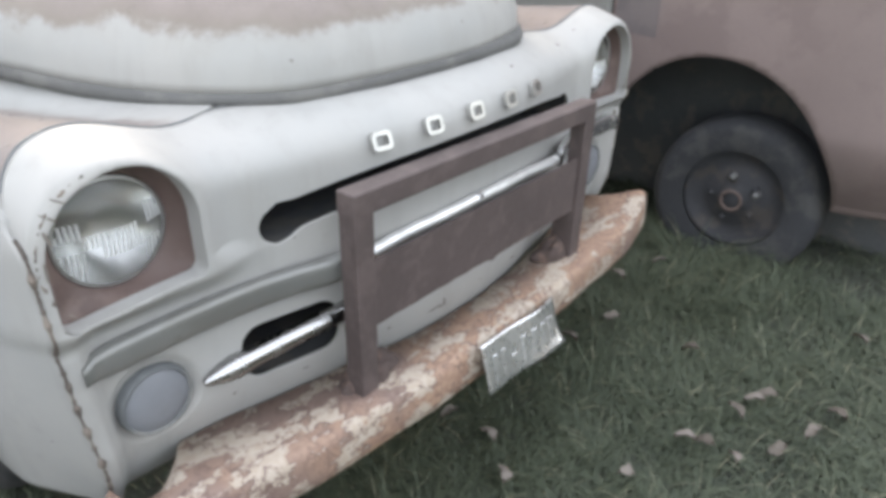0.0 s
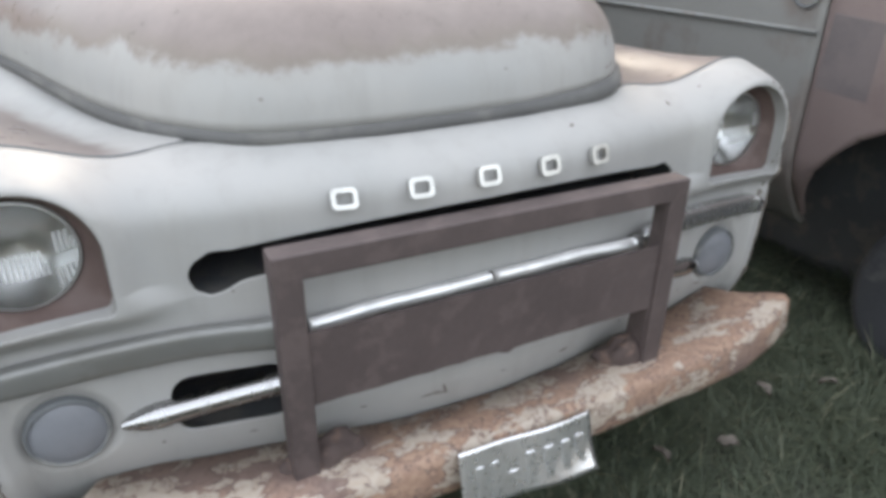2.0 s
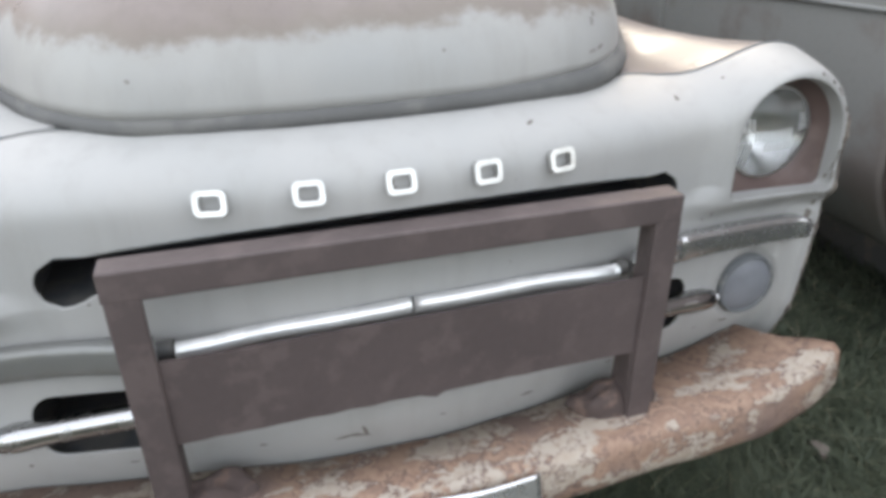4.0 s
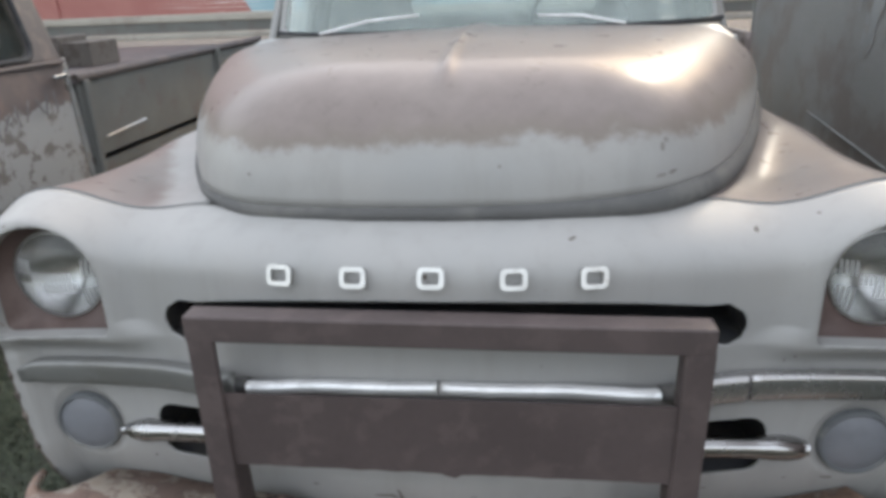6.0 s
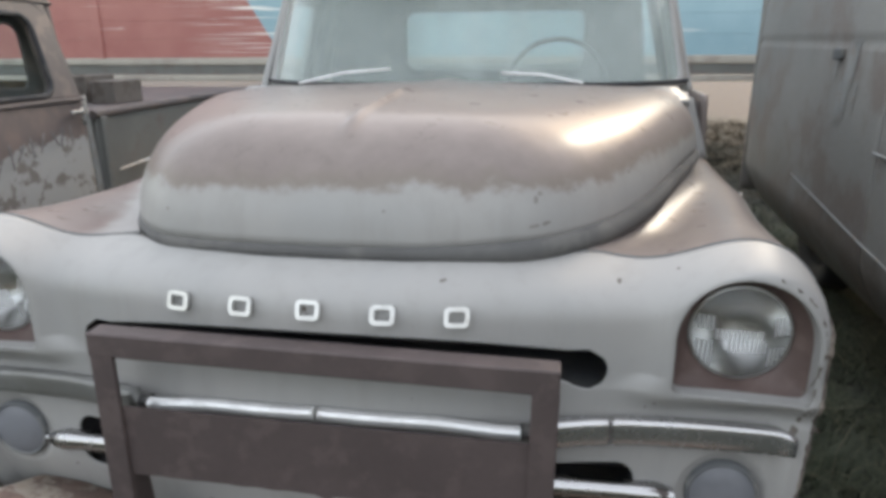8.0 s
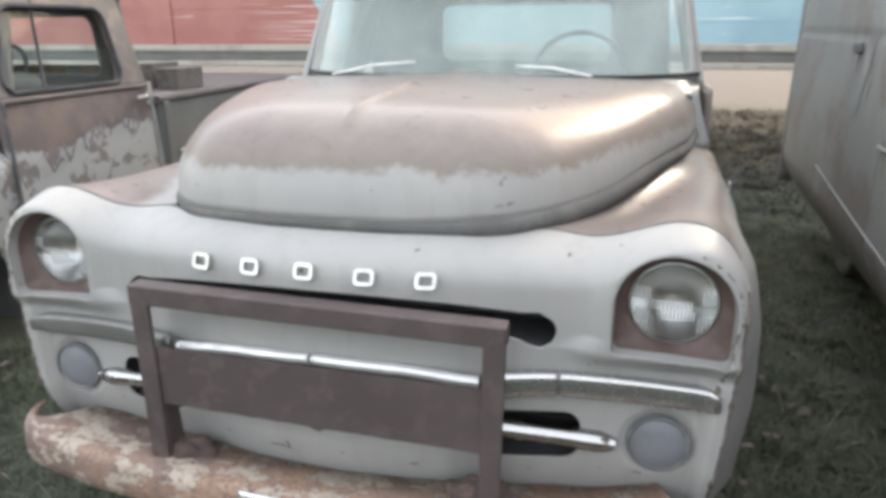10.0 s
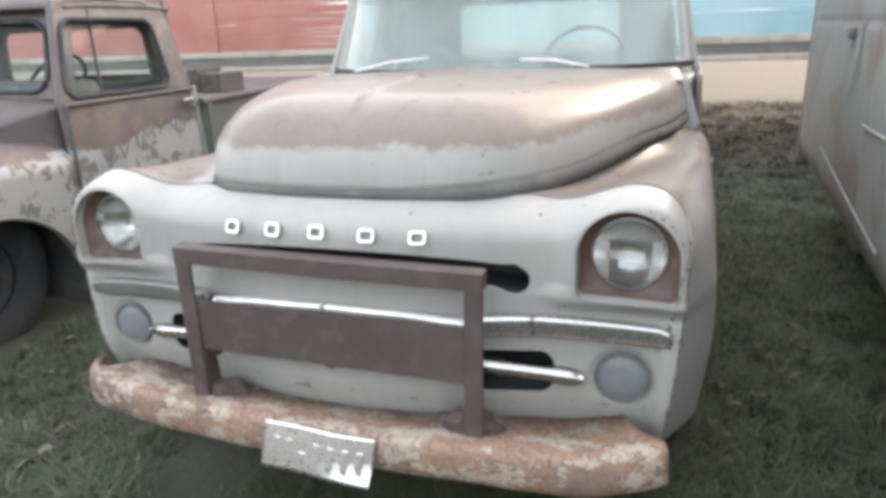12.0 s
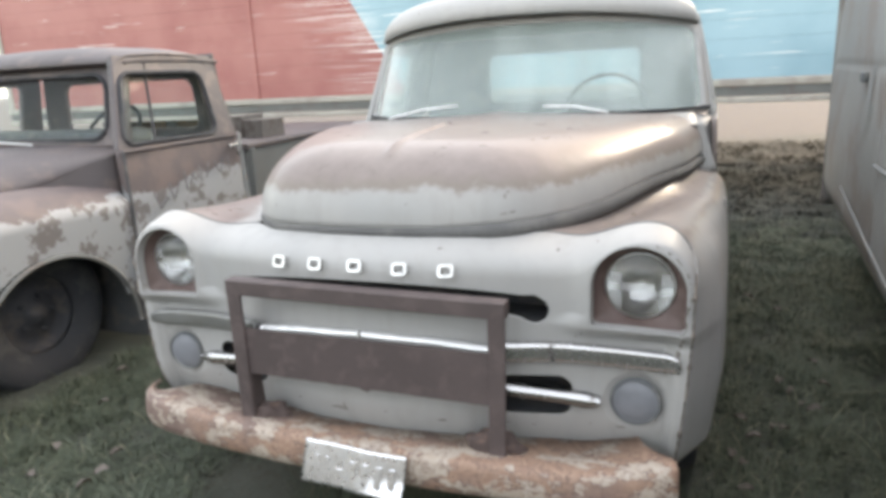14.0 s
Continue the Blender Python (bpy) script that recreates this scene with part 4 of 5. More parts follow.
# cargo bed behind the cab
for s in (1, -1):
    sheet("bed_side", (s * 0.88, 2.52, 0.55), (s * 0.88, 4.4, 0.55), (s * 0.88, 4.4, 1.02), (s * 0.88, 2.52, 1.02), M_CAB, truck, thick=0.03, nu=3, nv=3)
    wheel = child("wheel", mesh_of("wheel", *lathe([(0.0, 0.06), (0.05, 0.06), (0.06, 0.03), (0.13, 0.02), (0.19, 0.05), (0.205, 0.07), (0.205, -0.08)], facing(s * 0.78, 3.55, 0.36, (s, 0, 0))), M_STEEL), truck)
    child("tyre", mesh_of("tyre", *lathe([(0.205, -0.08), (0.30, -0.095), (0.35, -0.085), (0.365, -0.05), (0.365, 0.05), (0.35, 0.085), (0.30, 0.095), (0.205, 0.075)], facing(s * 0.78, 3.55, 0.36, (s, 0, 0))), M_RUBBER), wheel)
part("bed_floor", bevelled_box((1.74, 1.88, 0.04), Matrix.Translation((0, 3.46, 0.62)), 0.004), M_CAB, truck)

# rubber seal round the windscreen
seal = [(CX + 0.845 * a, 1.380 + 0.30 * abs(a) ** 4, 1.248) for a in np.linspace(-1, 1, 33)]
child("windscreen_seal", mesh_of("windscreen_seal", *sweep(seal, 0.008, 8), M_RUBBER), cab, "dark rubber windscreen seal")
for s in (1, -1):
    sheet("cowl_corner", (s * 0.80, 1.30, 1.00), (s * 0.905 + CX * 0.5, 1.38, 1.00), (s * 0.845 + CX * 0.5, 1.41, 1.205 if s > 0 else 1.16), (s * 0.78, 1.36, 1.215 if s > 0 else 1.18), M_CAB, cab, nu=9, nv=9, thick=0.01)
    sheet("cowl_end", (s * 0.60 + CX, 1.42, 1.215), (s * 0.835 + CX, 1.46, 1.175), (s * 0.850 + CX, 1.70, 1.205), (s * 0.80 + CX, 1.62, 1.222), M_CAB, cab, nu=9, nv=9, thick=0.01)
    sheet("cowl_side", (s * 0.90 + CX * 0.5, 1.36, 0.95), (s * 0.895 + CX, 1.47, 0.95), (s * 0.855 + CX, 1.70, 1.210), (s * 0.815 + CX * 0.5, 1.36, 1.165), M_CAB, cab, nu=9, nv=9, thick=0.02)
    part("fender_marker", bevelled_box((0.006, 0.010, 0.085), pose(s * 0.950, 0.985, 0.917, 12, 0, 0), 0.002), M_BRIGHT, truck, "thin bright fender trim")

# ---------------------------------------------------------------- neighbours' materials
M_LDOOR = mat("peeling_white_on_rust", (0.26, 0.27, 0.27), 0.62)
_n = Nodes(M_LDOOR)
_pz, _px = _n.axis(2), _n.axis(1)
_k = _n.noise(5.5, 7, 0.66)
_h = _n.math("ADD", _pz, _n.math("MULTIPLY", _n.math("SUBTRACT", _k, 0.5), 0.34))
_h = _n.math("SUBTRACT", _h, _n.math("MULTIPLY", _n.math("MAXIMUM", _n.math("SUBTRACT", _px, 1.4), 0.0), 0.075))
_top = _n.ramp(_h, 0.872, 0.890)
_low = _n.mix(_n.ramp(_n.noise(7, 7, 0.72), 0.53, 0.56), (0.262, 0.270, 0.274), (0.135, 0.122, 0.118))
_br = _n.mix(_n.ramp(_n.noise(7, 5), 0.4, 0.65), (0.105, 0.084, 0.083), (0.142, 0.106, 0.099))
_n.color(_n.mix(_top, _low, _br))
_n.rough(0.62)
M_LBROWN = worn("brown_rusted_steel", (0.094, 0.079, 0.080), (0.126, 0.098, 0.092), rough=0.55, scale=5, bump=0.2)
M_LBED = worn("grey_green_bed", (0.135, 0.138, 0.130), (0.118, 0.100, 0.092), 0.5, 0.70, 6, rough=0.7)
M_RSIDE = worn("grey_green_side", (0.205, 0.202, 0.192), (0.162, 0.138, 0.126), 0.46, 0.62, 3.0, rough=0.6, bump=0.15)
M_RFENDER = worn("brown_fender", (0.190, 0.142, 0.134), (0.155, 0.114, 0.108), rough=0.6, scale=4)
M_PALEPATCH = worn("pale_peeled_paint", (0.235, 0.24, 0.235), (0.20, 0.18, 0.165), rough=0.6, scale=14)
M_WRITING = worn("dark_scrawl", (0.13, 0.125, 0.13), (0.2, 0.19, 0.19), rough=0.7, scale=30)
M_PATCH = worn("dull_dark_patch", (0.125, 0.105, 0.105), (0.14, 0.115, 0.113), rough=0.7, scale=3)
M_WOOD = worn("grey_wood", (0.125, 0.11, 0.10), (0.085, 0.07, 0.062), rough=0.85, scale=12)


def wheel_on(parent, x, y, z, side, r=0.36):
    w = child("wheel", mesh_of("wheel", *lathe([(0.0, 0.075), (0.045, 0.072), (0.055, 0.045), (0.075, 0.04), (0.12, 0.02), (0.15, 0.012), (0.19, 0.04), (0.205, 0.06), (0.205, -0.08)], facing(x, y, z, (side, 0, 0))), M_STEEL), parent, "rusty steel wheel")
    child("tyre", mesh_of("tyre", *lathe([(0.205, -0.08), (0.29, -0.10), (r - 0.03, -0.095), (r - 0.004, -0.075), (r, -0.04), (r, 0.04), (r - 0.004, 0.075), (r - 0.03, 0.095), (0.29, 0.10), (0.205, 0.07)], facing(x, y, z, (side, 0, 0))), M_RUBBER), w, "flat weathered tyre")
    for k in range(5):
        a = k * 2 * math.pi / 5
        child("wheel_nut", mesh_of("wheel_nut", *lathe([(0.0, 0.062), (0.012, 0.060), (0.013, 0.02)], facing(x, y + 0.095 * math.cos(a), z + 0.095 * math.sin(a), (side, 0, 0)), 6), M_STEEL), w)
    return w


# ---------------------------------------------------------------- left neighbour: rusty pickup with peeling paint
left = thing("pickup_truck", -3.0, 1.6, 0, "rusty brown pickup truck with peeling white paint on its door", "truck")
LX = -2.10
AY, AZ, AR = 0.66, 0.185, 0.482
# front fender side and rounded top
def l_fender(u, v):
    """u along the truck, v round from the sill over the crown to the hood."""
    top = 0.965 + 0.03 * np.sin(np.clip((u + 0.5) / 1.7, 0, 1) * np.pi)
    ang = np.clip((v - 0.62) / 0.38, 0, 1) * np.pi / 2
    side = np.clip(v / 0.62, 0, 1)
    x = LX - 0.035 * (1 - side) - 0.30 * (1 - np.cos(ang)) - 0.10 * np.clip((0.0 - u) / 0.6, 0, 1) ** 2
    z = 0.34 + (top - 0.16 - 0.34) * side + 0.16 * np.sin(ang)
    return x, u, z
U, V = np.linspace(-0.55, 1.20, 121), np.linspace(0, 1, 71)
u, v = np.meshgrid(U, V, indexing="ij")
x, y, z = l_fender(u, v)
d = np.hypot(y - AY, z - AZ)
near = (np.abs(d - AR) < 0.012) & (z < 0.80)
k = np.where(near, AR / np.maximum(d, 1e-6), 1)
y, z = AY + (y - AY) * k, AZ + (z - AZ) * k
cy, cz = (y[:-1, :-1] + y[1:, 1:]) / 2, (z[:-1, :-1] + z[1:, 1:]) / 2
vv, ff = pruned(np.stack([x, y, z], -1).reshape(-1, 3), grid_faces(121, 71, (np.hypot(cy - AY, cz - AZ) > AR) | (cz > 0.80)))
solid(child("fender", mesh_of("fender", vv, ff, M_LDOOR), left, "rusty fender with peeling white paint"), 0.012)
lip = [(LX + 0.002, AY + AR * math.cos(a), AZ + AR * math.sin(a)) for a in np.linspace(0.0, math.pi, 40)]
child("arch_lip", mesh_of("arch_lip", *sweep(lip, 0.012, 8), M_LBED), left)
# black boxes added to stand in for the deep shade inside the arch
part("dark_well_box", bevelled_box((0.9, 1.3, 0.04), Matrix.Translation((-2.62, 0.55, 0.74)), 0), M_BLACK, left)
part("dark_well_box", bevelled_box((0.04, 1.6, 0.7), Matrix.Translation((-2.75, 0.45, 0.5)), 0), M_BLACK, left)
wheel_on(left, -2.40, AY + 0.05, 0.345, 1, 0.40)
# another black box that keeps the lit ground out of the arch
part("dark_well_box", bevelled_box((0.66, 0.03, 0.80), Matrix.Translation((-2.45, 1.24, 0.45)), 0), M_BLACK, left)
wheel_on(left, -3.75, AY, 0.33, -1, 0.335)
# hood and far fender
hv = []
for a in np.linspace(-1, 1, 61):
    for b in np.linspace(0, 1, 41):
        yb = -0.45 + 1.83 * b
        q = min(max((b - 0.66) / 0.28, 0), 1)
        q = q * q * (3 - 2 * q)
        hw = 0.50 + 0.14 * b + 0.20 * q
        e = (1 - abs(a) ** 3.2)
        hv.append((-3.02 + a * hw, yb, 0.955 + 0.15 * q + (0.185 - 0.135 * q) * max(e, 0) ** 0.55 * (1 - (1 - min(b / 0.2, 1)) ** 2.5)))
skirt = []
for b in range(18, 41):
    for p in (hv[b], ) + (hv[60 * 41 + b], ):
        skirt += [p, (p[0], p[1], 0.90)]
for o in (0, 2):
    child("cowl_side", mesh_of("cowl_side", *pruned(skirt, [(4 * k + o, 4 * k + 4 + o, 4 * k + 5 + o, 4 * k + 1 + o) for k in range(22)]), M_LBROWN), left)
solid(child("hood", mesh_of("hood", hv, grid_faces(61, 41), M_LBROWN), left, "rounded brown hood"), 0.01)
sheet("fender", (-3.92, -0.5, 0.4), (-3.92, 1.2, 0.4), (-3.55, 1.2, 0.99), (-3.55, -0.5, 0.99), M_LBROWN, left)
sheet("front_panel", (-3.90, -0.5, 0.45), (-2.2, -0.5, 0.45), (-2.5, -0.45, 1.0), (-3.6, -0.45, 1.0), M_LBROWN, left, bulge=-0.08)
# door and cab
l_door = sheet("door", (LX, 1.205, 0.36), (LX, 2.24, 0.36), (LX - 0.03, 2.24, 1.135), (LX - 0.03, 1.205, 1.135), M_LDOOR, left, bulge=0.025, label="door with peeling white paint and dark scrawl", thick=0.03)
part("belt_moulding", bevelled_box((0.02, 1.02, 0.018), Matrix.Translation((LX - 0.012, 1.72, 1.125)), 0.006), M_LBROWN, l_door)
part("handle", bevelled_box((0.022, 0.10, 0.022), Matrix.Translation((LX + 0.025, 2.12, 1.062)), 0.008, 3), M_CHROME, l_door, "chrome door handle")
part("handle_plate", bevelled_box((0.012, 0.022, 0.10), Matrix.Translation((LX + 0.010, 2.185, 1.035)), 0.005, 2), M_CHROME, l_door, "chrome lock plate")
part("door_seam", bevelled_box((0.012, 0.015, 0.76), Matrix.Translation((LX + 0.004, 1.203, 0.745)), 0.003), M_BLACK, l_door)
sheet("window_frame", (LX - 0.03, 1.205, 1.135), (LX - 0.03, 2.24, 1.135), (LX - 0.15, 2.20, 1.645), (LX - 0.15, 1.38, 1.645), M_LBROWN, l_door,
      lambda u, v: rounded(u, v, 0.445, 0.232, 0.405, 0.212, 0.085), 121, 61, thick=0.04)
w_ = sheet("window_pane", (LX - 0.06, 1.25, 1.14), (LX - 0.06, 2.10, 1.14), (LX - 0.17, 2.12, 1.62), (LX - 0.17, 1.36, 1.62), M_GLASS, l_door, thick=0.004, nu=3, nv=3)
flat(w_)
child("vent_bar", mesh_of("vent_bar", *sweep([(LX - 0.040, 1.50, 1.14), (LX - 0.145, 1.60, 1.60)], 0.008, 8), M_RUBBER), l_door)
# scrawl on the door: plain strokes
for y0, z0, tilt, ln in ((1.38, 0.82, 25, 0.11), (1.43, 0.80, -50, 0.09), (1.50, 0.86, 15, 0.11), (1.55, 0.86, -30, 0.10), (1.63, 0.90, 5, 0.12), (1.69, 0.91, -35, 0.08), (1.77, 0.93, 10, 0.10), (1.84, 0.94, -20, 0.10), (1.93, 0.95, 30, 0.09), (1.98, 0.95, -15, 0.10), (2.05, 0.96, 0, 0.09)):
    part("scrawl_bar", bevelled_box((0.004, 0.012, ln), pose(LX + 0.024, y0, z0, tilt, 0, 0), 0.002), M_WRITING, l_door)
def seal_ring(name, corners, hu, hv, cu, cv, r, parent, bulge=0.0, radius=0.011, lift=0.004, label="dark rubber window seal"):
    """A rubber ring round a rounded opening of a sheet between four corners."""
    p00, p10, p11, p01 = [np.array(p, float) for p in corners]
    lu, lv = np.linalg.norm(p10 - p00), np.linalg.norm(p01 - p00)
    n = np.cross(p10 - p00, p01 - p00)
    n = n / np.linalg.norm(n)
    path = []
    for k in range(4):
        sx, sy = ((1, 1), (-1, 1), (-1, -1), (1, -1))[k]
        for t in np.linspace(0, math.pi / 2, 9):
            ang = t + k * math.pi / 2
            u, v = cu + sx * (hu - r) + r * math.cos(ang), cv + sy * (hv - r) + r * math.sin(ang)
            a, b = u / lu, v / lv
            q = p00 * (1 - a) * (1 - b) + p10 * a * (1 - b) + p11 * a * b + p01 * (1 - a) * b
            path.append(q + n * (bulge * (1 - (2 * a - 1) ** 2) * (1 - (2 * b - 1) ** 2 * 0.6) + lift))
    return child(name, mesh_of(name, *sweep(path, radius, 8, closed=True), M_RUBBER), parent, label)


seal_ring("window_seal", ((LX - 0.03, 1.205, 1.135), (LX - 0.03, 2.24, 1.135), (LX - 0.15, 2.20, 1.645), (LX - 0.15, 1.38, 1.645)), 0.405, 0.212, 0.445, 0.232, 0.085, l_door, radius=0.013)
seal_ring("windscreen_seal", ((-3.84, 1.34, 1.14), (-2.20, 1.34, 1.14), (-2.30, 1.52, 1.645), (-3.74, 1.52, 1.645)), 0.690, 0.195, 0.82, 0.235, 0.11, left, 0.06, 0.014)
child("wiper", mesh_of("wiper", *sweep([(-3.45, 1.29, 1.175), (-3.15, 1.268, 1.185), (-2.86, 1.275, 1.165)], 0.006, 6), M_BRIGHT), left, "thin bright wiper arm")
child("drip_rail", mesh_of("drip_rail", *sweep(smooth_curve([(LX - 0.115, 1.30, 1.40), (LX - 0.145, 1.37, 1.59), (LX - 0.150, 1.45, 1.642), (LX - 0.150, 1.75, 1.655), (LX - 0.150, 2.05, 1.645), (LX - 0.140, 2.19, 1.56), (LX - 0.085, 2.235, 1.30)], 40, 1), 0.010, 8), M_LBROWN), left, "brown drip rail over the door")
sheet("windscreen_frame", (-3.84, 1.34, 1.14), (-2.20, 1.34, 1.14), (-2.30, 1.52, 1.645), (-3.74, 1.52, 1.645), M_LBROWN, left,
      lambda u, v: rounded(u, v, 0.82, 0.235, 0.690, 0.195, 0.11), 121, 41, bulge=0.06, thick=0.04)
w_ = sheet("windscreen", (-3.82, 1.36, 1.14), (-2.22, 1.36, 1.14), (-2.32, 1.54, 1.64), (-3.72, 1.54, 1.64), M_GLASS, left, bulge=0.06, thick=0.004)
flat(w_)
rvv = []
for a in np.linspace(-1, 1, 51):
    for b in np.linspace(0, 1, 31):
        ex = max(1 - abs(a) ** 2.8, 0) ** 0.5
        ey = (1 - (1 - min(b / 0.3, 1)) ** 2.5) * (1 - (1 - min((1 - b) / 0.45, 1)) ** 2.2)
        rvv.append((-3.02 + a * 0.79, 1.44 + 0.82 * b - 0.06 * (1 - a * a) * (1 - b) ** 5, 1.612 + 0.108 * ex ** 0.8 * max(ey, 0) ** 0.75))
solid(child("roof", mesh_of("roof", rvv, grid_faces(51, 31), M_LBROWN), left, "rounded brown roof"), 0.02)
sheet("rear_wall", (-3.92, 2.24, 0.40), (-2.12, 2.24, 0.40), (-2.25, 2.22, 1.66), (-3.79, 2.22, 1.66), M_LBROWN, left,
      lambda u, v: rounded(u, v, 0.90, 0.945, 0.66, 0.165, 0.07), 101, 81, thick=0.03)
sheet("far_door", (-3.94, 1.2, 0.36), (-3.94, 2.24, 0.36), (-3.91, 2.24, 1.135), (-3.91, 1.2, 1.135), M_LBROWN, left)
sheet("far_window_frame", (-3.91, 1.205, 1.135), (-3.91, 2.24, 1.135), (-3.79, 2.20, 1.645), (-3.79, 1.38, 1.645), M_LBROWN, left,
      lambda u, v: rounded(u, v, 0.50, 0.215, 0.36, 0.19, 0.05), 81, 41, thick=0.04)
part("seat", bevelled_box((1.4, 0.16, 0.42), pose(-3.02, 2.05, 0.92, -8, 0, 0), 0.05, 3), M_BLACK, left, "torn dark seat back")
child("steering_wheel", mesh_of("steering_wheel", *sweep([pose(-2.62, 1.66, 1.20, -38, 0, 0) @ Vector((0.20 * math.cos(a), 0.0, 0.20 * math.sin(a))) for a in np.linspace(0, 2 * math.pi, 41)[:-1]], 0.012, 8, closed=True), M_RUBBER), left, "thin dark steering wheel")
part("dashboard", bevelled_box((1.5, 0.26, 0.30), Matrix.Translation((-3.02, 1.53, 1.08)), 0.06, 4), M_BLACK, left)
# bed
for x in (LX - 0.02, -3.92):
    sheet("bed_side", (x, 2.32, 0.50), (x, 5.0, 0.50), (x, 5.0, 1.02), (x, 2.32, 1.02), M_LBED, left, nu=61, nv=15, thick=0.03, label="grey-green bed side")
    child("bed_rail", mesh_of("bed_rail", *sweep([(x, 2.30, 1.030), (x, 5.02, 1.045)], 0.024, 10), M_LBROWN), left)
    part("bed_post", bevelled_box((0.05, 0.05, 0.52), Matrix.Translation((x + 0.006, 2.36, 0.76)), 0.012, 3), M_LBED, left)
    part("bed_post", bevelled_box((0.05, 0.05, 0.54), Matrix.Translation((x + 0.01, 4.05, 0.77)), 0.008), M_LBED, left)
child("trim_strip", mesh_of("trim_strip", *sweep([(LX + 0.01, 2.44, 0.71), (LX + 0.01, 2.86, 0.73)], 0.006, 8), M_BRIGHT), left, "bright trim strip")
part("bed_floor", bevelled_box((1.8, 2.7, 0.04), Matrix.Translation((-3.02, 3.66, 0.60)), 0.005), M_WOOD, left)
corner = sheet("cab_corner", (LX - 0.012, 2.262, 0.50), (LX - 0.045, 2.36, 0.50), (LX - 0.075, 2.335, 1.135), (LX - 0.038, 2.262, 1.135), M_PALEPATCH, left, nu=9, nv=15, thick=0.02, bulge=0.012, label="pale painted cab corner behind the door")
sheet("bed_front", (-3.9, 2.34, 0.5), (-2.12, 2.34, 0.5), (-2.12, 2.34, 1.0), (-3.9, 2.34, 1.0), M_LBED, left, nu=3, nv=3)
sheet("tailgate", (-3.9, 5.0, 0.5), (-2.12, 5.0, 0.5), (-2.12, 5.0, 1.0), (-3.9, 5.0, 1.0), M_LBED, left, nu=3, nv=3)
wheel_on(left, -2.27, 3.9, 0.33, 1, 0.335)
wheel_on(left, -3.75, 3.9, 0.33, -1, 0.335)
for x, y, w, h in ((-2.43, 3.0, 0.17, 0.14), (-2.62, 3.05, 0.10, 0.17)):
    crate = tagged(part("wooden_block", bevelled_box((w, 0.30, h), Matrix.Translation((x, y, 0.0)), 0.006), M_WOOD, None), "grey weathered wooden block lying on the bed load", "wood block", "blocks in the bed")
    crate.location.z = 1.04 + h / 2
load = tagged(part("tarpaulin", bevelled_box((1.55, 2.2, 0.42), Matrix.Translation((-3.02, 3.55, 0.83)), 0.08, 4), M_LBROWN, None, "dark brown load covered by a tarpaulin in the bed"), category="load")

# ---------------------------------------------------------------- right neighbour: tall dark truck
right = thing("panel_truck", 2.35, 1.2, 0, "tall dark grey-brown panel truck with rusted side", "truck")
RX = 1.48
RY, RZ, RR = -0.20, 0.33, 0.455


def r_side(name, y0, y1, z0, z1, material, label, hole=None, nu=61, nv=61):
    U, V = np.linspace(y0, y1, nu), np.linspace(z0, z1, nv)
    if hole is None:
        u, v = np.meshgrid(U, V, indexing="ij")
        keep = None
    else:
        u, v, keep = cut_grid(U, V, hole)
    x = RX + 0.16 * np.clip((0.62 - v) / 0.30, 0, 1) ** 1.6 + 0.05 * np.clip((v - 1.05) / 0.9, 0, 1) ** 1.5
    x = x + 0.045 * (u - 0.27)
    x = x + 0.012 * np.exp(-((v - 1.385) / 0.012) ** 2)
    x = x + 0.30 * np.clip((-0.55 - u) / 0.6, 0, 1) ** 2 + 0.02 * np.clip((u - 3.55) / 0.22, 0, 1) ** 2
    vv, ff = pruned(np.stack([x, u, v], -1).reshape(-1, 3), grid_faces(nu, nv, keep))
    ff = [f[::-1] for f in ff]
    return solid(child(name, mesh_of(name, vv, ff, material), right, label), 0.02, -1)


r_side("fender", -1.05, 0.262, 0.30, 1.95, M_RFENDER, "brown rusted fender", lambda y, z: np.hypot(y - RY, (z - RZ) / 1.07) - RR, 81, 91)
r_door = r_side("door", 0.272, 1.45, 0.34, 1.95, M_RSIDE, "grey-green door panel", nu=41, nv=91)
r_body = r_side("body_side", 1.46, 3.77, 0.34, 1.95, M_RSIDE, "dark grey-brown body side", nu=61, nv=91)
child("crease", mesh_of("crease", *sweep([(RX - 0.004, 0.28, 1.022), (RX + 0.038, 1.44, 1.000)], 0.008, 8), M_PALEPATCH), r_door, "pale pressed crease")
child("round_cap", mesh_of("round_cap", *sweep([(RX - 0.006 + 0.02 * max(0, math.sin(a)) * 0.3, 0.345 + 0.048 * math.cos(a), 1.14 + 0.048 * math.sin(a)) for a in np.linspace(0, 2 * math.pi, 33)[:-1]], 0.005, 6, closed=True), M_SEAL), r_door, "round filler ring")
part("dark_patch", bevelled_box((0.006, 0.24, 0.23), pose(RX - 0.004, 0.125, 0.965, 3, 0, -2.1), 0.002), M_PATCH, right, "dark square patch")
part("hinge", bevelled_box((0.03, 0.07, 0.05), Matrix.Translation((RX + 0.072, 2.02, 1.335)), 0.012, 3), M_SEAL, r_body, "hinge")
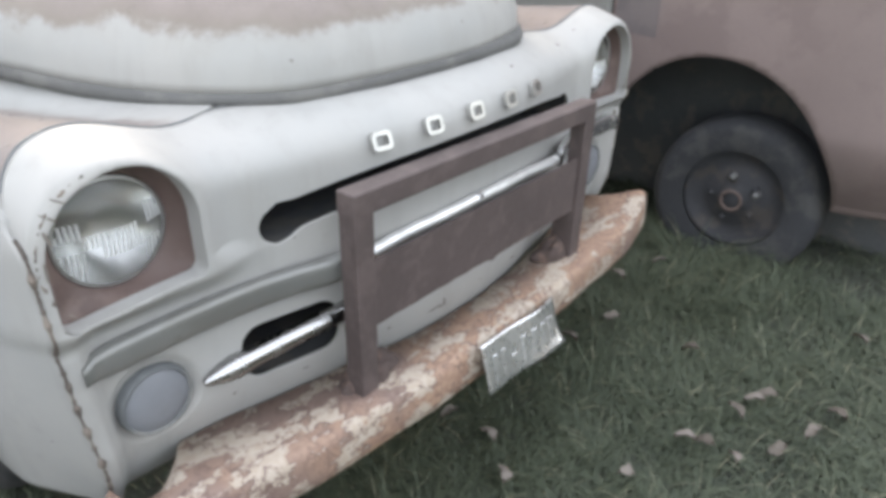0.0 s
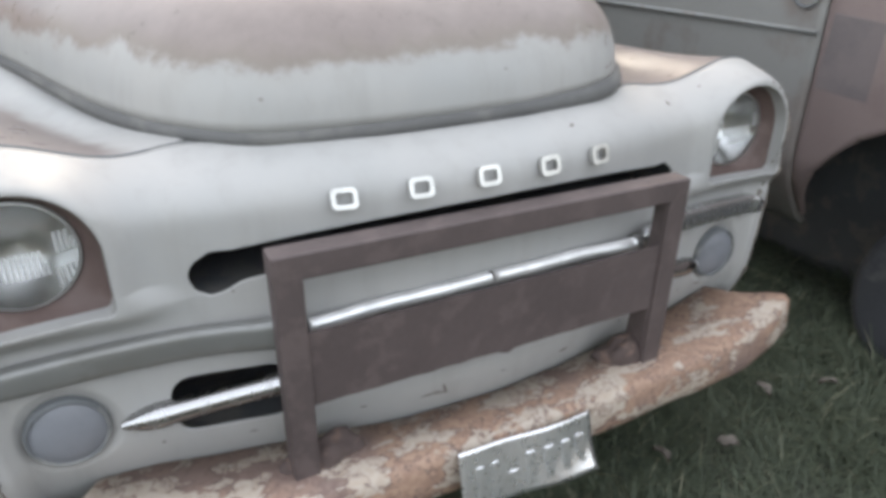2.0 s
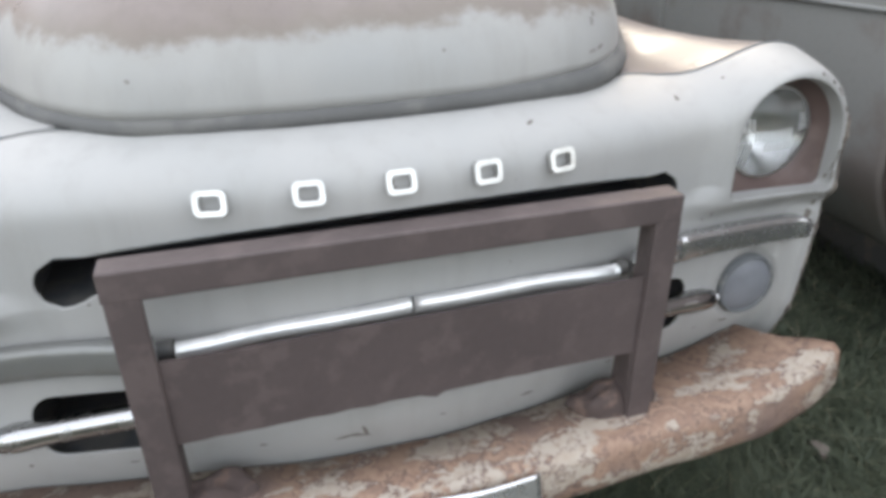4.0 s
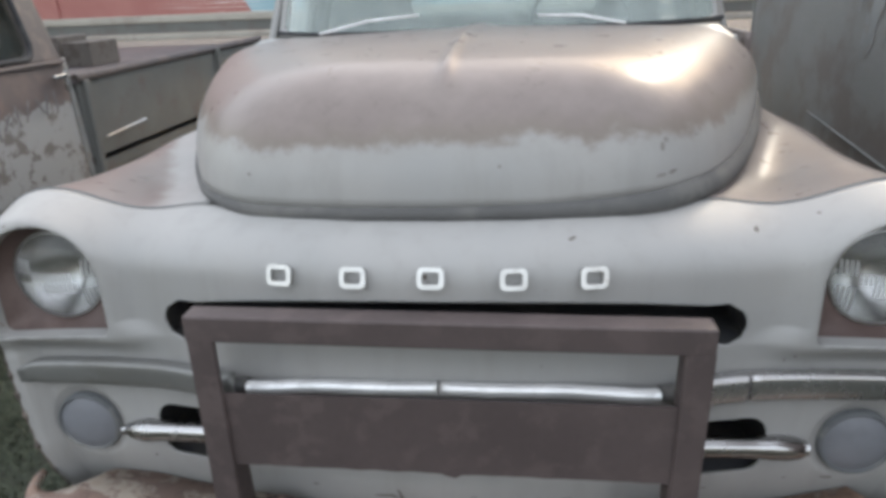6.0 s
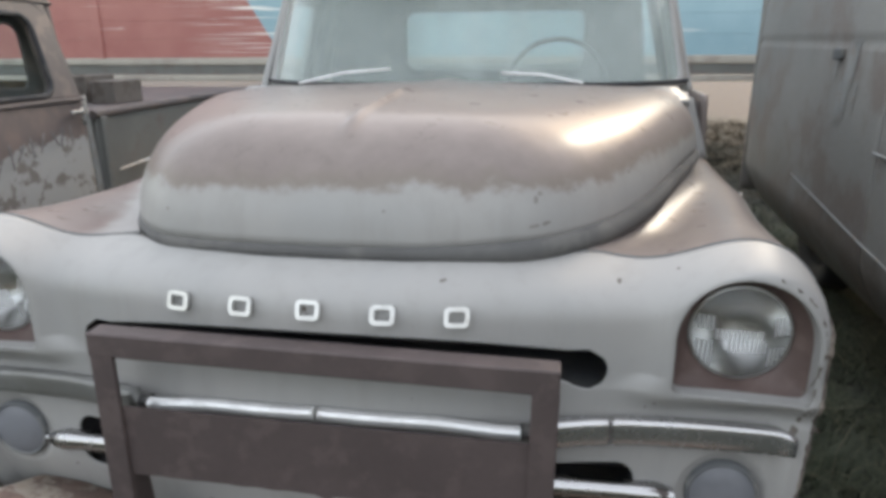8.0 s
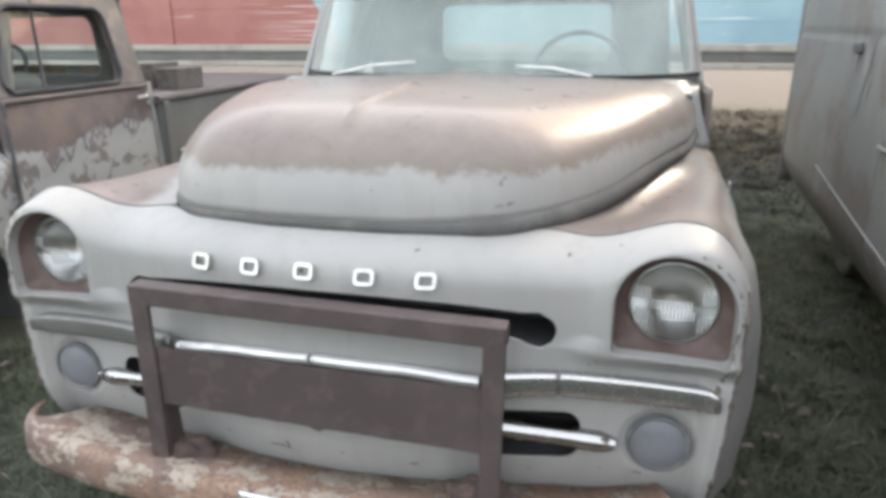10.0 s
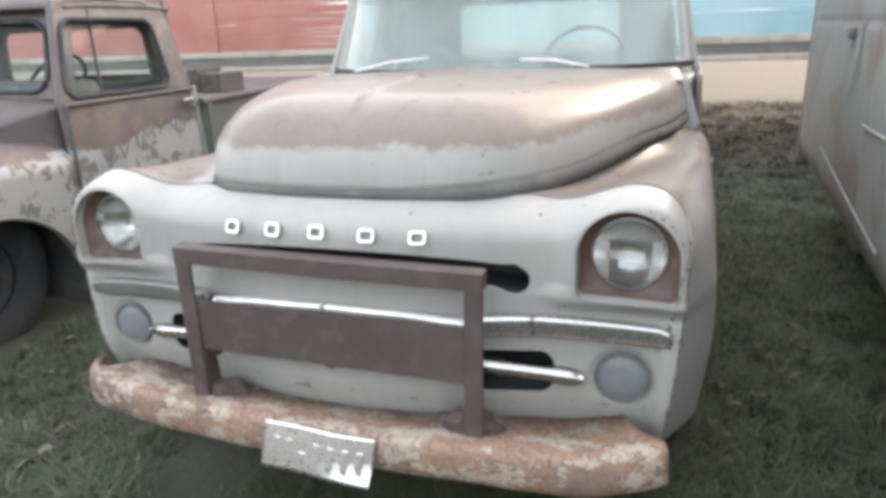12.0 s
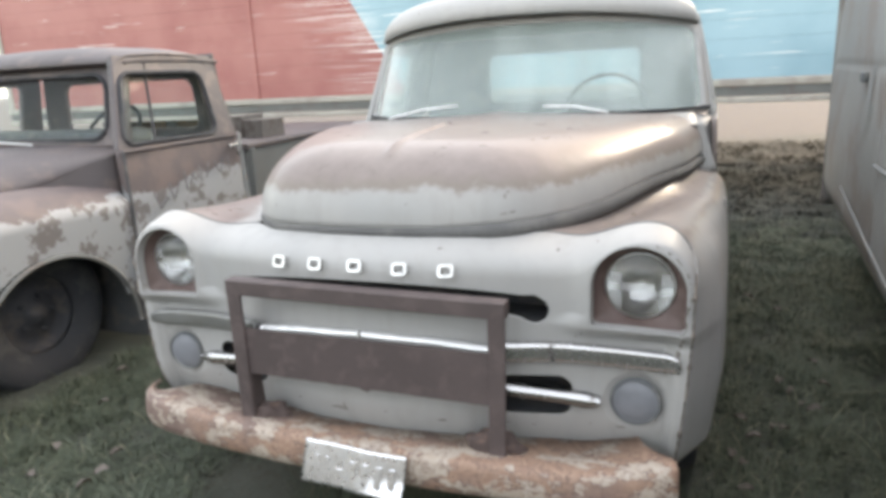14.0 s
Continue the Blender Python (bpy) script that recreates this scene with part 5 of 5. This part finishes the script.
def peeled(y, z, w, h, tilt, seed):
    """A ragged flake of paint left on the side of the panel truck."""
    n, pts = 44, []
    ca, sa = math.cos(radians(tilt)), math.sin(radians(tilt))
    for k in range(n):
        a = 2 * math.pi * k / n
        r = 1 + 0.55 * noise.noise(Vector((2.2 * math.cos(a), 2.2 * math.sin(a), seed))) + 0.25 * noise.noise(Vector((7 * math.cos(a), 7 * math.sin(a), seed)))
        u, v = w * r * math.cos(a), h * r * math.sin(a)
        u, v = y + u * ca - v * sa, z + u * sa + v * ca
        pts.append((RX + 0.05 * max((v - 1.05) / 0.9, 0) ** 1.5 + 0.045 * (u - 0.27) - 0.003, u, v))
    child("paint_flake", mesh_of("paint_flake", pts, [tuple(range(n))], M_PALEPATCH, False), r_body, "pale peeled paint flake")


for spec in ((1.90, 1.22, 0.045, 0.17, 6, 1.0), (1.84, 1.30, 0.022, 0.10, 10, 2.0), (1.97, 1.13, 0.020, 0.09, 2, 3.0), (1.78, 1.17, 0.014, 0.06, 8, 4.0), (2.06, 1.27, 0.012, 0.05, 0, 5.0)):
    peeled(*spec)
child("sill_moulding", mesh_of("sill_moulding", *sweep([(RX + 0.078, 2.45, 0.745), (RX + 0.045, 1.55, 0.672), (RX + 0.020, 0.92, 0.632)], 0.006, 8), M_PALEPATCH), r_body, "thin pale moulding")
sheet("roof", (1.53, -1.0, 1.95), (3.25, -1.0, 1.95), (3.36, 3.75, 1.95), (1.66, 3.75, 1.95), M_RSIDE, right, bulge=0.06)
sheet("far_side", (3.30, -1.0, 0.34), (3.42, 3.76, 0.34), (3.36, 3.76, 1.95), (3.25, -1.0, 1.95), M_RSIDE, right)
sheet("rear_panel", (1.64, 3.76, 0.40), (3.40, 3.76, 0.40), (3.36, 3.76, 1.95), (1.66, 3.76, 1.95), M_RSIDE, right)
sheet("front_panel", (1.70, -1.04, 0.40), (3.10, -1.04, 0.40), (3.10, -1.04, 1.95), (1.70, -1.04, 1.95), M_RFENDER, right)
# near-black boxes take the place of shade behind the front wheel
part("dark_well_box", bevelled_box((0.03, 2.8, 1.3), Matrix.Translation((2.05, 0.45, 0.60)), 0), M_BLACK, right)
part("dark_well_box", bevelled_box((0.5, 1.1, 0.03), Matrix.Translation((1.80, RY, 0.84)), 0), M_BLACK, right)
near_wheel = wheel_on(right, 1.70, -0.295, 0.232, -1, 0.335)
M_HUBRUST = worn("rusty_hub_ring", (0.14, 0.10, 0.09), (0.09, 0.065, 0.06), rough=0.8, scale=40)
child("hub_ring", mesh_of("hub_ring", *sweep([(1.622, -0.295 + 0.040 * math.cos(a), 0.232 + 0.040 * math.sin(a)) for a in np.linspace(0, 2 * math.pi, 33)[:-1]], 0.007, 8, closed=True), M_HUBRUST), near_wheel, "rusty hub ring")
M_NUT = worn("worn_wheel_nut", (0.22, 0.22, 0.22), (0.12, 0.11, 0.10), rough=0.5, metal=0.5)
for a in (100, 25):
    child("wheel_nut", mesh_of("wheel_nut", *lathe([(0.0, 0.030), (0.013, 0.028), (0.015, -0.01)], facing(1.655, -0.295 - 0.095 * math.cos(radians(a)), 0.232 + 0.095 * math.sin(radians(a)), (-1, 0, 0)), 6), M_NUT), near_wheel, "worn bright wheel nut")
wheel_on(right, 3.12, RY, 0.335, 1, 0.34)
wheel_on(right, 1.98, 2.95, 0.335, -1, 0.34)
wheel_on(right, 3.12, 2.75, 0.335, 1, 0.34)

right.location.y += 0.09

# ---------------------------------------------------------------- trailer behind
M_TRAILER = mat("trailer_side_paint", (0.4, 0.1, 0.08), 0.5)
_n = Nodes(M_TRAILER)
_edge = _n.math("SUBTRACT", _n.math("ADD", _n.axis(0), _n.math("MULTIPLY", _n.axis(2), 0.61)), -1.82)
_side = _n.ramp(_edge, -0.01, 0.01)
_red = _n.mix(_n.ramp(_n.noise(1.3, 4), 0.35, 0.65), (0.30, 0.100, 0.090), (0.36, 0.140, 0.124))
_blue = _n.mix(_n.ramp(_n.noise(1.1, 4), 0.35, 0.65), (0.20, 0.345, 0.40), (0.26, 0.415, 0.47))
_flake = _n.ramp(_n.noise(3.0, 5, 0.6, (0.28, 1.0, 14.0)), 0.66, 0.70)
_streak = _n.math("MULTIPLY", _n.ramp(_n.noise(5.0, 3, 0.5, (0.11, 1.0, 18.0)), 0.58, 0.61), _n.math("MULTIPLY", _n.ramp(_edge, -1.1, -0.3), _n.ramp(_edge, 0.3, 0.0)))
_flake = _n.math("MAXIMUM", _flake, _streak)
_n.color(_n.mix(_flake, _n.mix(_side, _red, _blue), (0.80, 0.78, 0.74)))
M_RAIL = worn("dusty_beige_rail", (0.38, 0.355, 0.31), (0.28, 0.25, 0.22), rough=0.7, scale=3)
trailer = thing("semi_trailer", -1.0, 7.4, 0, "long red and blue box trailer with flaking paint", "trailer")
TY = 6.2
wall_ = child("side_wall", mesh_of("side_wall", [], []), trailer, "painted side wall of horizontal boards")
hh = 0.196
for k in range(11):
    z = 1.25 + hh * k
    bm = bevelled_box((18.2, 0.03, hh - 0.001), Matrix.Translation((-0.15, TY, z + hh / 2)), 0.002, 1)
    part("board", bm, M_TRAILER, wall_)
part("bottom_rail", bevelled_box((18.3, 0.06, 0.07), Matrix.Translation((-0.15, TY - 0.01, 1.212)), 0.01), M_RAIL, trailer, "pale bottom rail")
part("bottom_rail", bevelled_box((18.3, 0.05, 0.10), Matrix.Translation((-0.15, TY + 0.01, 1.122)), 0.01), M_LBED, trailer)
part("bottom_rail", bevelled_box((18.3, 0.06, 0.06), Matrix.Translation((-0.15, TY - 0.005, 1.035)), 0.01), M_RAIL, trailer, "pale lower rail")
for x in (-9.22, -4.72, 0.2, 4.5, 8.9):
    part("upright", bevelled_box((0.09, 0.05, 2.16), Matrix.Translation((x, TY - 0.012, 2.325)), 0.008), M_RAIL if x < -9 else M_TRAILER, trailer)
part("box_body", bevelled_box((18.2, 2.3, 2.15), Matrix.Translation((-0.15, TY + 1.2, 2.325)), 0.02), M_RAIL, trailer)
for x in (-7.6, -6.4, 6.4, 7.6):
    wheel_on(trailer, x, TY + 0.5, 0.45, -1, 0.45)
    part("axle_beam", bevelled_box((0.2, 2.0, 0.75), Matrix.Translation((x, TY + 1.2, 0.75)), 0.02), M_BLACK, trailer)

# ---------------------------------------------------------------- grass, weeds and fallen leaves
M_BLADE = mat("grass_blades", (0.07, 0.11, 0.03), 0.7)
_n = Nodes(M_BLADE)
_geo = _n.t.nodes.new("ShaderNodeNewGeometry").outputs["Random Per Island"]
_c = _n.mix(_geo, (0.043, 0.058, 0.038), (0.082, 0.099, 0.062))
_n.color(_n.mix(_n.ramp(_geo, 0.96, 0.97), _c, (0.20, 0.19, 0.13)))
rng = np.random.default_rng(7)


def blades(count, x0, x1, y0, y1, h0, h1, w=0.004):
    """Bent blades that lean together in tufts."""
    tufts = max(1, count // 26)
    tx, ty, tl, th = rng.uniform(x0, x1, tufts), rng.uniform(y0, y1, tufts), rng.uniform(0, 2 * np.pi, tufts), rng.uniform(0.55, 1.25, tufts)
    k = rng.integers(0, tufts, count)
    x, y = tx[k] + rng.normal(0, 0.045, count), ty[k] + rng.normal(0, 0.045, count)
    h, a, l = rng.uniform(h0, h1, count) * th[k], tl[k] + rng.normal(0, 0.75, count), rng.uniform(0.5, 1.7, count)
    verts = np.zeros((count, 7, 3))
    dx, dy = np.cos(a), np.sin(a)
    for n, (f, wd) in enumerate(((0, 1), (0, -1), (0.4, 0.9), (0.4, -0.9), (0.75, 0.6), (0.75, -0.6), (1.0, 0))):
        out = l * h * f ** 1.7
        verts[:, n, 0] = x + dx * out - dy * w * wd
        verts[:, n, 1] = y + dy * out + dx * w * wd
        verts[:, n, 2] = h * f * (1 - 0.42 * np.minimum(l, 1.4) * f) + 0.002
    b = np.arange(count) * 7
    faces = np.stack([b, b + 1, b + 3, b + 2], 1).tolist() + np.stack([b + 2, b + 3, b + 5, b + 4], 1).tolist() + np.stack([b + 4, b + 5, b + 6], 1).tolist()
    return verts.reshape(-1, 3), faces


bv, bf = [], []
for spec in ((46000, -0.4, 1.55, -1.7, 0.4, 0.03, 0.105, 0.0017), (34000, -2.1, -0.8, -1.2, 2.2, 0.03, 0.10, 0.0020), (36000, 0.9, 2.1, 0.1, 5.0, 0.03, 0.10, 0.0022), (7000, 1.4, 2.6, -1.6, 0.1, 0.02, 0.07, 0.002), (9000, -1.2, 0.8, 4.6, 9.5, 0.03, 0.10, 0.005), (9000, -4.2, -2.1, -1.5, 0.4, 0.02, 0.08, 0.002),
             (9000, -1.0, 1.0, -0.3, 3.5, 0.02, 0.05, 0.002), (900, 1.05, 1.50, -0.55, 0.25, 0.10, 0.22, 0.0018), (500, 1.2, 1.6, 0.3, 2.2, 0.08, 0.18, 0.0018), (500, -2.05, -1.7, 0.2, 2.2, 0.08, 0.18, 0.0018)):
    a, b = blades(*spec)
    o = sum(len(q) for q in bv)
    bv.append(a)
    bf += [tuple(i + o for i in f) for f in b]
tagged(new("grass", mesh_of("grass", np.concatenate(bv), bf, M_BLADE, False)), "short rough green grass with dry blades", "grass", kind="stuff")
M_WEED = worn("dark_weeds", (0.052, 0.056, 0.048), (0.066, 0.062, 0.052), rough=0.9)
tagged(new("weeds", mesh_of("weeds", *blades(26000, 0.7, 3.2, 4.2, 8.9, 0.03, 0.11, 0.004), M_WEED, False)), "low dark weeds behind the trucks", "weeds", kind="stuff")
M_STRAW = worn("dry_tan_weeds", (0.125, 0.108, 0.086), (0.150, 0.130, 0.105), rough=0.9)
tagged(new("dry_weeds", mesh_of("dry_weeds", *blades(30000, -3.0, 5.0, 8.6, 11.5, 0.05, 0.17, 0.006), M_STRAW, False)), "tall dry tan weeds under the trailer", "weeds", kind="stuff")

M_LEAF = mat("dry_leaf", (0.36, 0.28, 0.20), 0.8)
_n = Nodes(M_LEAF)
_r = _n.t.nodes.new("ShaderNodeObjectInfo").outputs["Random"]
_n.color(_n.mix(_r, (0.092, 0.075, 0.062), (0.182, 0.155, 0.136)))
lv, lf = [], []
for i in range(9):
    f = i / 8
    w = 0.021 * math.sin(math.pi * min(f * 1.02, 1)) ** 0.7
    for s in (-1, 0, 1):
        lv.append((f * 0.058 - 0.029, s * w * (0.8 + 0.25 * math.sin(9 * f + s)), 0.012 * (s * s) + 0.012 * math.sin(f * 3)))
leaf_me = mesh_of("fallen_leaf", lv, grid_faces(9, 3), M_LEAF)
first = None
LEAVES = [(0.7, -0.68), (0.65, -0.66), (0.57, -0.63), (0.39, -0.62), (0.37, -0.57), (0.62, -0.83), (0.74, -0.86), (0.49, -0.77), (0.38, -0.69), (0.03, -0.16), (0.03, -0.03), (0.77, -0.42), (1.19, -0.82), (-0.06, -0.27), (0.15, -0.5), (0.57, -0.09), (1.05, -0.02), (-1.26, 0.11), (-1.21, -0.02), (-1.54, 0.07), (-1.2, -0.11), (1.29, 1.21), (1.21, 1.43), (1.16, 0.98), (1.01, 0.73), (1.39, 1.43), (-1.26, 0.1), (-1.45, -0.12), (1.33, 1.18), (1.2, 0.97), (1.04, 0.68), (1.26, 1.33)]
LEAVES += [(rng.uniform(0.1, 1.35), rng.uniform(-1.3, 0.1)) for _ in range(3)] + [(rng.uniform(-2.0, -1.0), rng.uniform(-0.6, 1.5)) for _ in range(5)] + [(rng.uniform(1.0, 1.42), rng.uniform(0.2, 3.0)) for _ in range(6)]
for x, y in LEAVES:
    m = pose(float(x), float(y), 0.055, float(rng.uniform(-25, 25)), float(rng.uniform(-25, 25)), float(rng.uniform(0, 360)))
    if first is None:
        first = tagged(new("fallen_leaf", leaf_me), "dry curled brown leaf lying in the grass", "leaf", "fallen leaves")
        first.matrix_basis = m
    else:
        copy_thing(first, m)
